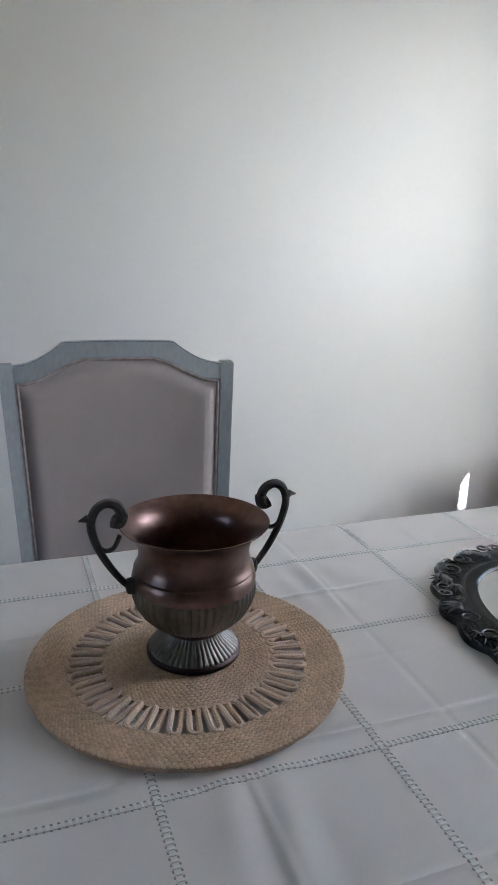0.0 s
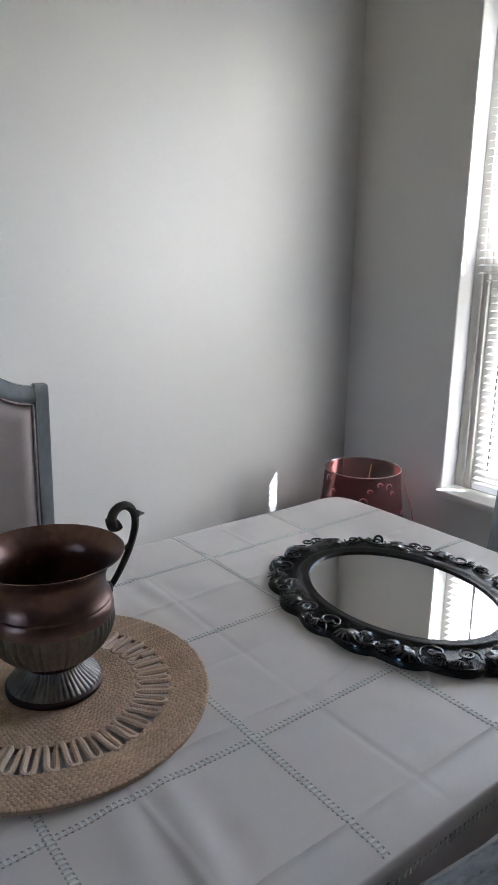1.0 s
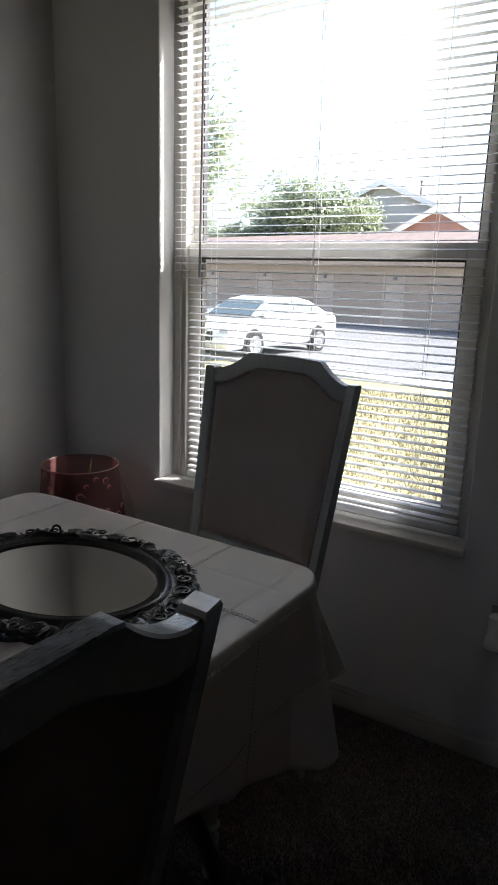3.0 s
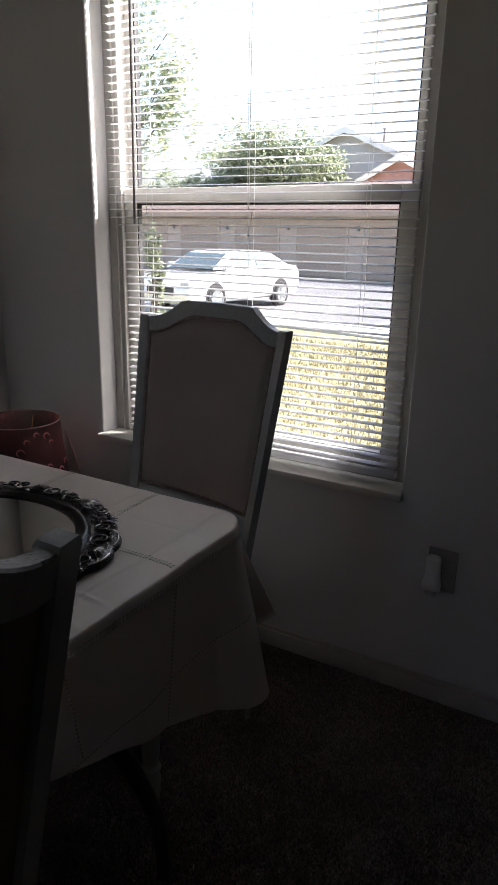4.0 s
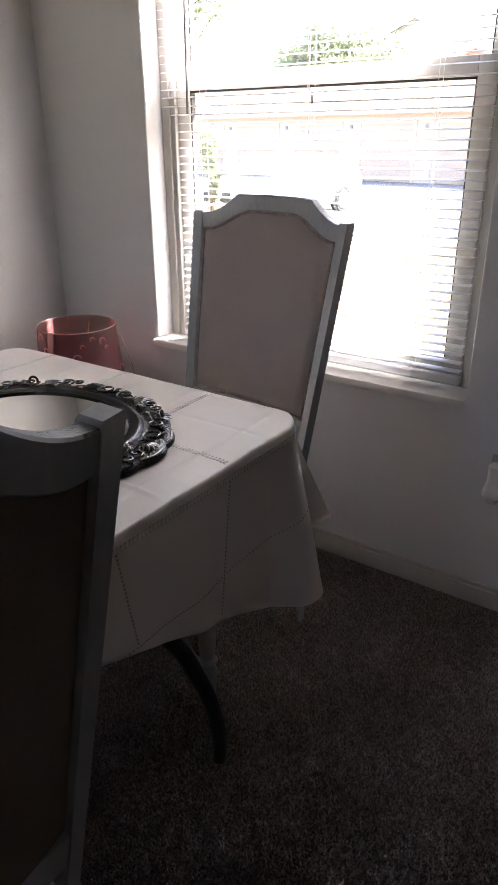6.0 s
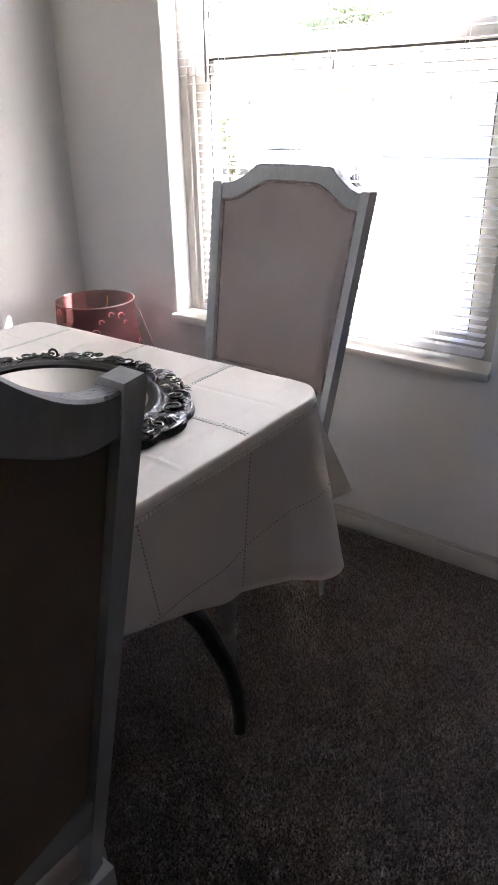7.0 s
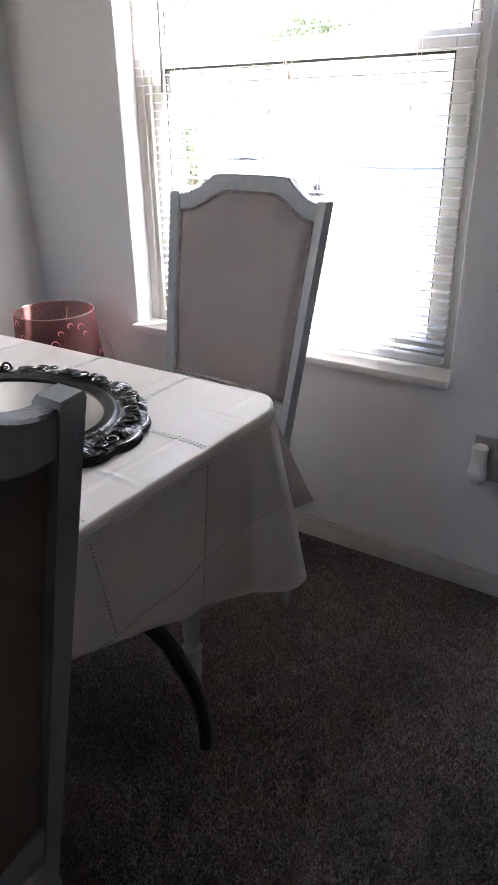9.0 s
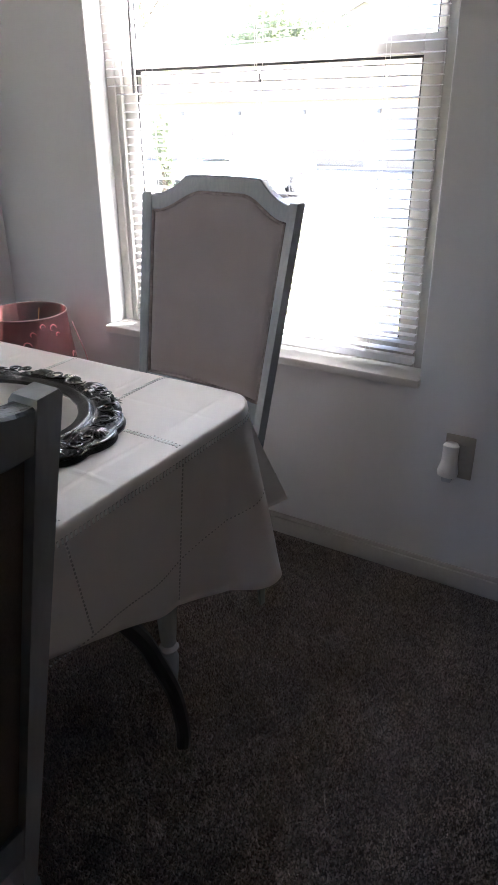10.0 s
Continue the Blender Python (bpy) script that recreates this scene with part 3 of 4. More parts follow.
def lean(co):
    """Shape of the chair's back: narrower and further forward towards the seat."""
    z = co.z
    if z > SEAT:
        back = 0.098 if z < 1.0 else 0.075
        f = (1.0 - z) / (1.0 - SEAT)
        return Vector((co.x * (1 - 0.15 * f), co.y + back * f - 0.026 * (1 - (co.x / 0.2345) ** 2), z))
    f = (SEAT - z) / SEAT
    return Vector((co.x * (0.85 - 0.12 * f), co.y + 0.098 - 0.06 * f - 0.026 * (1 - (co.x / 0.2345) ** 2), z))


def crest_top(x):
    a = abs(x)
    if a < 0.112:
        return 1.044 - 0.0015 * (a / 0.112) ** 2
    f = (a - 0.112) / 0.098
    return 1.0425 - 0.0435 * (1 - (1 - min(f, 1)) ** 1.9)


def pad_top(x):
    a = abs(x)
    if a < 0.06:
        return 1.014
    f = min(1, (a - 0.06) / 0.135)
    return 1.014 - 0.045 * (f * f * (3 - 2 * f))


HW = 0.2345


def cushion(bm, hw, zb, top, y0, depth, n=40, sgn=1):
    """A padded panel with rounded edges that bulges along y."""
    rows = []
    for j in range(n + 1):
        v = j / n
        row = []
        for i in range(n + 1):
            u = -1 + 2 * i / n
            x = u * hw
            z = zb + (top(x) - zb) * v
            w = min(1, (1 - abs(u)) / 0.13) if abs(u) < 1 else 0
            h = min(1, min(v, 1 - v) / 0.085)
            ease = lambda t: math.sin(min(1, max(0, t)) * math.pi / 2)
            row.append((x, y0 + sgn * depth * (0.15 + 0.7 * ease(w) * ease(h) + 0.15 * (1 - u * u) * (1 - (2 * v - 1) ** 2)), z))
        rows.append(row)
    skin(bm, rows, close_u=False)
    ring = rows[0] + [r[-1] for r in rows[1:]] + rows[-1][-2::-1] + [r[0] for r in rows[-2:0:-1]]
    skin(bm, [ring, [(p[0], y0 - sgn * 0.006, p[2]) for p in ring]])
    return bm


def chair(m):
    c = thing("dining_chair", m, "blue-grey painted wooden dining chair with taupe padded back, at the table", "chair", "dining chairs round the table")
    for s in (-1, 1):
        bm = bmesh.new()
        x0, x1 = sorted((s * HW, s * (HW - 0.026)))
        zs = [0.0, 0.12, 0.25, 0.36, SEAT, 0.55, 0.65, 0.75, 0.85, 0.95, 0.9990]
        rows = []
        for z in zs:
            g = 0.006 if z < 0.01 else 0.0
            rows.append([(x0 + g, 0.0 + g, z), (x1 - g, 0.0 + g, z), (x1 - g, 0.027 - g, z), (x0 + g, 0.027 - g, z)])
        rows.append([(x0 + 0.002, 0.002, 1.003), (x1 - 0.002, 0.002, 1.003), (x1 - 0.002, 0.025, 1.003), (x0 + 0.002, 0.025, 1.003)])
        skin(bm, rows, caps=True)
        part("back_post", xform(bm, lean), M_PAINT, c)
    xs = [-0.2095 + 0.419 * i / 48 for i in range(49)]
    outline = [(x, crest_top(x)) for x in xs] + [(x, pad_top(x) - 0.004) for x in xs[::-1]]
    crest = part("crest_rail", xform(prism(bmesh.new(), outline, 0.0015, 0.0245, 0.0022), lean), M_PAINT, c, "blue-grey top rail with a darker brushed upper edge")
    crest.data.materials.append(M_DARK_TOP)
    # upward faces take the darker streaked tone
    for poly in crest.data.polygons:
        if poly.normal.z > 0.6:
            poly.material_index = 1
    part("lower_rail", xform(boxes((-0.21, 0.21, 0.002, 0.024, 0.535, 0.585), bevel=0.003), lean), M_PAINT, c)
    part("back_cushion", xform(cushion(bmesh.new(), 0.202, 0.588, lambda x: pad_top(x) - 0.008, 0.018, 0.021), lean), M_FABRIC, c, "taupe padded back cushion")
    part("back_panel", xform(cushion(bmesh.new(), 0.2075, 0.586, lambda x: pad_top(x) - 0.005, 0.010, 0.004, 16, -1), lean), M_BACKING, c, "dark brown fabric back panel")
    edge_pts = [(x, 0.0245, pad_top(x) - 0.006) for x in [-0.203 + 0.406 * i / 40 for i in range(41)]]
    edge_pts = [(-0.203, 0.0245, 0.588 + 0.367 * i / 16) for i in range(16)] + edge_pts + [(0.203, 0.0245, 0.955 - 0.367 * i / 16) for i in range(1, 17)] + [(0.203 - 0.406 * i / 30, 0.0245, 0.588) for i in range(1, 30)]
    part("piping", xform(tube(bmesh.new(), edge_pts, 0.0036, 6, closed=True), lean), M_PIPING, c, "dark fabric piping round the cushion")
    # seat
    part("seat_frame", boxes((-0.205, 0.205, 0.085, 0.108, 0.385, SEAT - 0.005), (-0.215, 0.215, 0.425, 0.448, 0.385, SEAT - 0.005),
                             (-0.213, -0.19, 0.108, 0.425, 0.385, SEAT - 0.005), (0.19, 0.213, 0.108, 0.425, 0.385, SEAT - 0.005), bevel=0.003), M_PAINT, c)
    seat = bmesh.new()
    box(seat, -0.212, 0.212, 0.10, 0.445, SEAT - 0.006, SEAT + 0.042, bevel=0.018, seg=4)
    part("seat_cushion", seat, M_FABRIC, c, "taupe padded seat cushion")
    for s in (-1, 1):
        leg = bmesh.new()
        prof = [(0.011, 0.0), (0.014, 0.01), (0.012, 0.03), (0.016, 0.06), (0.0175, 0.10), (0.0135, 0.115), (0.019, 0.125), (0.0135, 0.135), (0.016, 0.16), (0.0205, 0.26), (0.018, 0.31),
                (0.023, 0.325), (0.018, 0.34), (0.022, 0.36), (0.022, 0.39)]
        lathe(leg, [(1.2 * r, z) for r, z in prof], 16, (s * 0.196, 0.412, 0))
        part("front_leg", leg, M_PAINT, c, "turned blue-grey front leg")
    return c


CHAIR_NEAR = pose(0.4297, 0.1465, 0, 0, 0, -2.8) @ Matrix.Diagonal((0.962, 1, 1, 1))
first = chair(CHAIR_NEAR)
tagged(first, "blue-grey wooden dining chair with dark brown back panel, at the table")
tagged(copy_thing(first, pose(0.489, 1.432, 0, 0, 0, 175.5) @ Matrix.Diagonal((1.04, 1, 1, 1))), "blue-grey wooden dining chair with taupe padded back, before the wall")
tagged(copy_thing(first, pose(1.6934, 0.697, 0, 0, 0, 81.4)), "blue-grey wooden dining chair with taupe padded back, before the window")

# ---- placemat ----
MX, MY = 0.441, 0.711
mat_thing = thing("placemat", pose(MX, MY, TZ + 0.0012), "round braided natural jute placemat with an openwork ring of loops", "placemat")


def braid_ring(r, w=0.0049):
    """One round of a flat plait: plump strands that meet in a row of Vs."""
    n = max(9, int(2 * math.pi * r / 0.0062))
    vs, fs = [], []
    for i in range(n):
        for sgn in (-1, 1):
            a = 2 * math.pi * (i + 0.25 * sgn + random.uniform(-0.06, 0.06)) / n
            d, t = Vector((math.cos(a), math.sin(a), 0)), Vector((-math.sin(a), math.cos(a), 0))
            wob = 1 + 0.004 * noise.noise(Vector((d.x * 3, d.y * 3, r * 40)))
            c = d * (r * wob + sgn * w * 0.25) + Vector((0, 0, 0.0072 + random.uniform(-0.0003, 0.0003)))
            u = (t + d * sgn * 0.62).normalized()
            v = Vector((-u.y, u.x, 0))
            b = len(vs)
            for f, g in ((-1.0, 0.25), (-0.45, 0.9), (0.35, 1.0), (1.0, 0.3)):
                q = c + u * f * 0.0041
                vs += [q + v * g * 0.0023, q + Vector((0, 0, g * 0.0017)), q - v * g * 0.0023, q - Vector((0, 0, g * 0.003))]
            for k in range(3):
                for m in range(4):
                    fs.append((b + 4 * k + m, b + 4 * k + (m + 1) % 4, b + 4 * k + 4 + (m + 1) % 4, b + 4 * k + 4 + m))
            fs += [(b, b + 3, b + 2, b + 1), (b + 12, b + 13, b + 14, b + 15)]
    bm = bmesh.new()
    bv = [bm.verts.new(p) for p in vs]
    for f in fs:
        bm.faces.new([bv[i] for i in f])
    return bm


def under_disc(r0, r1):
    bm = bmesh.new()
    skin(bm, [[(rr * math.cos(t), rr * math.sin(t), z) for t in [2 * math.pi * i / 72 for i in range(72)]] for rr, z in ((r0, 0.0005), (r1, 0.0005), (r1, 0.0075), (r0, 0.0075))], close_v=True)
    return bm


r = 0.004
while r < 0.097:
    part("inner_braid", braid_ring(r), M_JUTE, mat_thing, angle=70)
    r += 0.0049
part("inner_backing", under_disc(0.0005, 0.0985), M_JUTE, mat_thing)
r = 0.1375
while r < 0.178:
    part("outer_braid", braid_ring(r), M_JUTE, mat_thing, angle=70)
    r += 0.0049
part("outer_backing", under_disc(0.1358, 0.1785), M_JUTE, mat_thing)
LOOPS = 38
pts = []
for i in range(LOOPS * 14):
    a = 2 * math.pi * i / (LOOPS * 14)
    u = a * LOOPS + 0.35 * noise.noise(Vector((math.cos(a) * 6, math.sin(a) * 6, 0)))
    rr = 0.1165 + 0.0190 * math.copysign(abs(math.sin(u)) ** 0.5, math.sin(u)) * (1 + 0.12 * noise.noise(Vector((a * 9, 1, 2))))
    aa = a - 0.0105 * math.sin(2 * u) + 0.012 * noise.noise(Vector((a * 14, 5, 2)))
    pts.append((rr * math.cos(aa), rr * math.sin(aa), 0.0068 + 0.0012 * math.cos(u)))
part("loop_cord", tube(bmesh.new(), pts, 0.0034, 8, closed=True), M_LOOP, mat_thing, "twisted jute cord looping in a ring")

# ---- urn ----
urn = thing("urn_vase", pose(0.450, 0.718, TZ + 0.0104, 0, 0, 4), "copper and pewter urn with two dark scroll handles on the placemat", "vase")
bm = bmesh.new()
lathe(bm, [(0.052, 0.0), (0.0545, 0.002), (0.0545, 0.006), (0.052, 0.0085)], 64)
part("base_ring", bm, M_DARKCOPPER, urn, "dark copper base ring")
bm = bmesh.new()
ftp = [(0.0515, 0.0082), (0.0500, 0.011), (0.043, 0.0165), (0.036, 0.0225), (0.0315, 0.028), (0.031, 0.031)]
lathe(bm, ftp, 192, flute=lambda k, a: 0.030 * abs(math.sin(a * 24)) * (0.4 if k in (0, 5) else 1))
part("fluted_foot", bm, M_PEWTER, urn, "ribbed pewter foot")
bm = bmesh.new()
lathe(bm, [(0.029, 0.030), (0.0335, 0.032), (0.034, 0.0355), (0.032, 0.0385)], 48)
part("stem_ring", bm, M_DARKCOPPER, urn)
bm = bmesh.new()
bowl = [(0.032, 0.0375), (0.040, 0.0405), (0.050, 0.0475), (0.0595, 0.058), (0.0652, 0.069), (0.0682, 0.080), (0.0690, 0.0915)]
lathe(bm, bowl, 240, flute=lambda k, a: 0.038 * abs(math.sin(a * 26)) * (0.3 if k in (0, 6) else 1))
part("fluted_bowl", bm, M_PEWTER, urn, "ribbed pewter bowl")
bm = bmesh.new()
outer = [(0.0680, 0.089), (0.0698, 0.091), (0.0700, 0.097), (0.0688, 0.1025), (0.0668, 0.1055), (0.0676, 0.1085), (0.0658, 0.1115), (0.0632, 0.116), (0.0620, 0.123), (0.0622, 0.131), (0.0645, 0.1395), (0.0695, 0.1475), (0.0775, 0.1540), (0.0835, 0.1577), (0.0838, 0.1586)]
inner = [(0.0826, 0.1588), (0.0765, 0.1548), (0.0685, 0.1482), (0.0632, 0.139), (0.0608, 0.131), (0.0606, 0.122), (0.063, 0.112), (0.066, 0.100), (0.064, 0.080), (0.055, 0.060), (0.030, 0.044), (0.002, 0.042)]
lathe(bm, [(r, 0.089 + (z - 0.089) * 1.06 if z > 0.089 else z) for r, z in outer + inner], 72)
part("copper_neck", bm, M_COPPER, urn, "brown copper neck with flared rim")
for s in (1, -1):
    bm = bmesh.new()
    path = curve_pts([(0.069, 0, 0.090), (0.080, 0, 0.101), (0.093, 0, 0.119), (0.104, 0, 0.139), (0.111, 0, 0.158), (0.113, 0, 0.174), (0.108, 0, 0.188), (0.097, 0, 0.194), (0.086, 0, 0.190), (0.081, 0, 0.180), (0.084, 0, 0.172), (0.090, 0, 0.174)], 6)
    n = len(path)
    rad = [0.0034 + 0.0030 * (i / n) + (0.0018 if i > n - 14 else 0) for i in range(n)]
    tube(bm, [(s * p.x, p.y, p.z) for p in path], rad, 8)
    tube(bm, [(s * 0.111, 0, 0.176), (s * 0.118, 0, 0.180), (s * 0.126, 0, 0.178)], [0.0055, 0.004, 0.0008], 7)
    tube(bm, curve_pts([(s * 0.107, 0, 0.147), (s * 0.099, 0, 0.141), (s * 0.090, 0, 0.143), (s * 0.083, 0, 0.157)], 4), 0.0026, 6)
    lathe(bm, [(0.001, -0.009), (0.006, -0.007), (0.0075, 0.0), (0.006, 0.008), (0.001, 0.010)], 12, (s * 0.0715, 0, 0.095))
    part("handle", bm, M_IRON, urn, "dark iron scroll handle")

# ---- mirror ----
mir = thing("wall_mirror", pose(0.953, 0.634, TZ + 0.0016, 0, 0, 90), "oval mirror in glossy black carved frame lying flat on the tablecloth", "mirror")
A, B = 0.162, 0.125       # half axes of the glass


def oval(a, off, z):
    """A point off metres outside the oval of the glass, at the angle a."""
    p = Vector((A * math.cos(a), B * math.sin(a), z))
    n = Vector((math.cos(a) / A, math.sin(a) / B, 0)).normalized()
    if off > 0.016:
        off, z = 0.016 + (off - 0.016) * (1 + 0.5 * math.cos(a) ** 4), z + (0.005 if z > 0.0118 else 0)
    return p + n * off, n


bm = bmesh.new()
skin(bm, [[oval(2 * math.pi * i / 96, d, z)[0] for i in range(96)] for d, z in ((0.004, 0.006), (0.004, 0.010))], caps=True)
part("mirror_glass", bm, M_MIRROR, mir, "clear reflecting mirror glass", smooth=False)
bm = bmesh.new()
prof = [(-0.009, 0.0), (-0.009, 0.0115), (-0.007, 0.0132), (0.000, 0.0136), (0.006, 0.0156), (0.010, 0.0145), (0.014, 0.0105), (0.020, 0.0095), (0.028, 0.0110), (0.036, 0.0105), (0.042, 0.0075), (0.0435, 0.0030), (0.043, 0.0)]


def scallop(a):
    return 1 + 0.26 * abs(math.sin(a * 9 + 0.6)) + 0.05 * math.sin(a * 17)


rows = []
for i in range(224):
    a = 2 * math.pi * i / 224
    rows.append([oval(a, d if d < 0.015 else 0.014 + (d - 0.014) * scallop(a), z)[0] for d, z in prof])
skin(bm, rows, close_v=True)
part("frame_ring", bm, M_RING, mir)


def spiral(r0, turns, hand, n=26):
    return [(r0 * (1 - 0.80 * i / n) * math.cos(hand * 2 * math.pi * turns * i / n), r0 * (1 - 0.80 * i / n) * math.sin(hand * 2 * math.pi * turns * i / n)) for i in range(n + 1)]


def scroll(a, off, size, hand, turn):
    p, n = oval(a, off, 0.013)
    ang = math.atan2(n.y, n.x) + turn
    ca, sa = math.cos(ang), math.sin(ang)
    pts = [(p.x + x * ca - y * sa, p.y + x * sa + y * ca, p.z + 0.006 * (1 - i / 26) * (0.4 + i / 26) + 0.004 * (i / 26)) for i, (x, y) in enumerate(spiral(size, 1.35, hand))]
    rad = [0.0021 * (0.55 + 0.6 * math.sin(math.pi * min(1, (i + 4) / 30))) for i in range(27)]
    part("scroll", tube(bmesh.new(), pts, [0.85 * q for q in rad], 8, flat=0.8), M_GLOSS, mir)


def leaf(a, off, size, turn, lobes=7, spread=2.0, wide=0.0031):
    """An acanthus fan: slim pointed lobes that curl away from the middle one."""
    p, n = oval(a, off, 0.0115)
    base = math.atan2(n.y, n.x) + turn
    bm = bmesh.new()
    for k in range(lobes):
        f = k / (lobes - 1) - 0.5
        L = size * (1 - 0.55 * abs(f))
        pts, rad = [], []
        for i in range(9):
            t = i / 8
            ang = base + f * spread * (0.55 + 0.55 * t)
            pts.append((p.x + L * t * math.cos(ang), p.y + L * t * math.sin(ang), p.z + 0.0055 * math.sin(math.pi * min(1, 0.15 + 0.8 * t)) * (1 - 0.5 * abs(f))))
            rad.append(max(0.0004, wide * math.sin(math.pi * (0.10 + 0.88 * t)) * size / 0.03))
        tube(bm, pts, rad, 8, flat=0.5)
    part("carved_leaf", bm, M_GLOSS, mir)


random.seed(11)
BAYS = 12
for k in range(BAYS):
    a, s_ = 2 * math.pi * (k + 0.35) / BAYS, (1 if k % 2 else -1)
    leaf(a, 0.026, 0.034 + random.uniform(-0.003, 0.003), s_ * 0.75, 7, 1.9)
    leaf(a + s_ * 0.10, 0.021, 0.024, s_ * 1.55, 5, 1.5, 0.0020)
    leaf(a - s_ * 0.20, 0.036, 0.017, -s_ * 0.5, 5, 1.6, 0.0022)
    scroll(a - s_ * 0.14, 0.030, 0.0165 + random.uniform(-0.002, 0.002), s_, 1.1 * s_)
    scroll(a + s_ * 0.21, 0.037, 0.0115, -s_, 2.0 * s_)
    pts = [oval(a - s_ * (0.04 + 0.36 * i / 20), 0.018 + 0.020 * math.sin(math.pi * 0.9 * i / 20) ** 1.5, 0.0125)[0] for i in range(21)]
    part("vine", tube(bmesh.new(), pts, [0.0005 + 0.0013 * math.sin(math.pi * (i + 1) / 22) for i in range(21)], 7), M_GLOSS, mir)
for k in range(18):                 # raised rims that follow the lobes of the outline
    a0 = (math.pi * k - 0.6) / 9
    pts = []
    for i in range(19):
        a = a0 + math.pi / 9 * (0.10 + 0.80 * i / 18)
        pts.append(oval(a, 0.0115 + 0.0285 * scallop(a), 0.0090)[0])
    curl = oval(a0 + math.pi / 9 * 0.72, 0.031, 0.0115)[0]
    pts += [tuple(Vector(pts[-1]).lerp(curl, 0.5) + Vector((0, 0, 0.002))), tuple(curl)]
    if k % 2:
        pts = pts[:19]
    part("lobe_rim", tube(bmesh.new(), pts, [0.0008 + 0.0014 * math.sin(math.pi * (i + 1) / (len(pts) + 1)) for i in range(len(pts))], 7), M_GLOSS, mir)
for a in (0.75, 2.45, 3.9, 5.55):   # small loops that stand up from the rim
    p, n = oval(a, 0.040, 0.010)
    side_ = Vector((-n.y, n.x, 0))
    pts = [p + side_ * 0.007 * math.cos(t) + Vector((0, 0, 0.005 + 0.008 * math.sin(t))) for t in [math.pi * (-0.15 + 1.3 * i / 14) for i in range(15)]]
    part("rim_loop", tube(bmesh.new(), pts, 0.0022, 7), M_GLOSS, mir)

# ---- red lamp ----
LX, LY = 1.753, 1.450
lamp = thing("lamp", pose(LX, LY, 0.004) @ Matrix.Diagonal((0.955, 0.955, 1.0, 1)), "lamp with a translucent wine-red patterned shade in the corner", "lamp")
bm = bmesh.new()
lathe(bm, [(0.085, 0.0), (0.088, 0.008), (0.07, 0.02), (0.03, 0.035), (0.014, 0.06), (0.012, 0.14), (0.03, 0.18), (0.036, 0.23), (0.02, 0.29), (0.010, 0.33), (0.008, 0.46)], 32)
part("lamp_base", bm, M_BRASS, lamp)
bm = bmesh.new()
sp = [(0.124, 0.634), (0.1265, 0.600), (0.130, 0.56), (0.135, 0.52), (0.141, 0.48), (0.149, 0.43), (0.158, 0.38)]
th = [(r - 0.0015, z) for r, z in sp[::-1]]
skin(bm, [[(r * math.cos(t), r * math.sin(t), z) for t in [2 * math.pi * i / 72 for i in range(72)]] for r, z in sp + th], close_v=True)
shade = part("shade", bm, M_SHADE, lamp, "translucent wine-red fabric shade")
bm = bmesh.new()
lin = [(r - 0.0030, z - 0.001) for r, z in sp]
skin(bm, [[(r * math.cos(t), r * math.sin(t), z) for t in [2 * math.pi * i / 72 for i in range(72)]] for r, z in lin + [(r - 0.0006, z) for r, z in lin[::-1]]], close_v=True)
part("lining", bm, M_LINING, shade, "thin pale rose lining inside the shade")
for z, rr in ((0.634, 0.1245), (0.38, 0.158)):
    part("shade_rim", tube(bmesh.new(), [(rr * math.cos(t), rr * math.sin(t), z) for t in [2 * math.pi * i / 60 for i in range(60)]], 0.0016, 6, closed=True), M_PIPING, shade)
random.seed(5)
for k in range(46):
    t, z = random.uniform(0, 2 * math.pi), random.uniform(0.41, 0.61)
    rr = 0.124 + (0.634 - z) / 0.254 * 0.033
    sz = random.uniform(0.010, 0.019)
    pts = []
    for i in range(12):
        u = i / 11 * 4.2
        dx, dz = sz * (1 - i / 16) * math.cos(u), sz * (1 - i / 16) * math.sin(u)
        tt = t + dx / rr
        q = 0.124 + (0.634 - z - dz) / 0.254 * 0.031 - 0.0008 * math.sin(math.pi * (0.634 - z) / 0.254) * 3 + 0.0006
        pts.append((q * math.cos(tt), q * math.sin(tt), z + dz))
    part("swirl", tube(bmesh.new(), pts, [0.0004 + 0.0014 * math.sin(math.pi * (i + 0.5) / 12) for i in range(12)], 5), M_SWIRL, shade)
part("pull_cord", tube(bmesh.new(), [(0.67 * r_, -0.74 * r_, z_) for r_, z_ in ((0.138, 0.595), (0.152, 0.55), (0.168, 0.50), (0.18, 0.44))], 0.0016, 5), M_SWIRL, lamp, "thin pale pink cord beside the shade")
for k in range(3):
    t = 2 * math.pi * k / 3 + 0.5
    part("spider_arm", tube(bmesh.new(), [(0, 0, 0.455), (0.06 * math.cos(t), 0.06 * math.sin(t), 0.52), (0.123 * math.cos(t), 0.123 * math.sin(t), 0.615)], 0.0013, 5), M_BRASS, lamp)

# ---- outlet with plugged-in freshener ----
outlet = thing("wall_outlet", pose(WX - 0.0005, 0.172, 0.385, 0, 0, 90), "beige wall outlet plate low on the wall below the window", "outlet")
bm = bmesh.new()
box(bm, -0.037, 0.037, 0.0, 0.006, -0.058, 0.058, bevel=0.0025)
part("cover_plate", bm, M_PLATE, outlet)
for z in (-0.02, 0.02):
    part("socket", boxes((-0.016, 0.016, 0.005, 0.008, z - 0.014, z + 0.014), bevel=0.001), M_PLATE, outlet)
fresh = thing("air_freshener", pose(WX - 0.0075, 0.190, 0.378, 0, 0, 90), "white curved plug-in air freshener in the wall outlet", "air freshener")
bm = bmesh.new()
rows = []
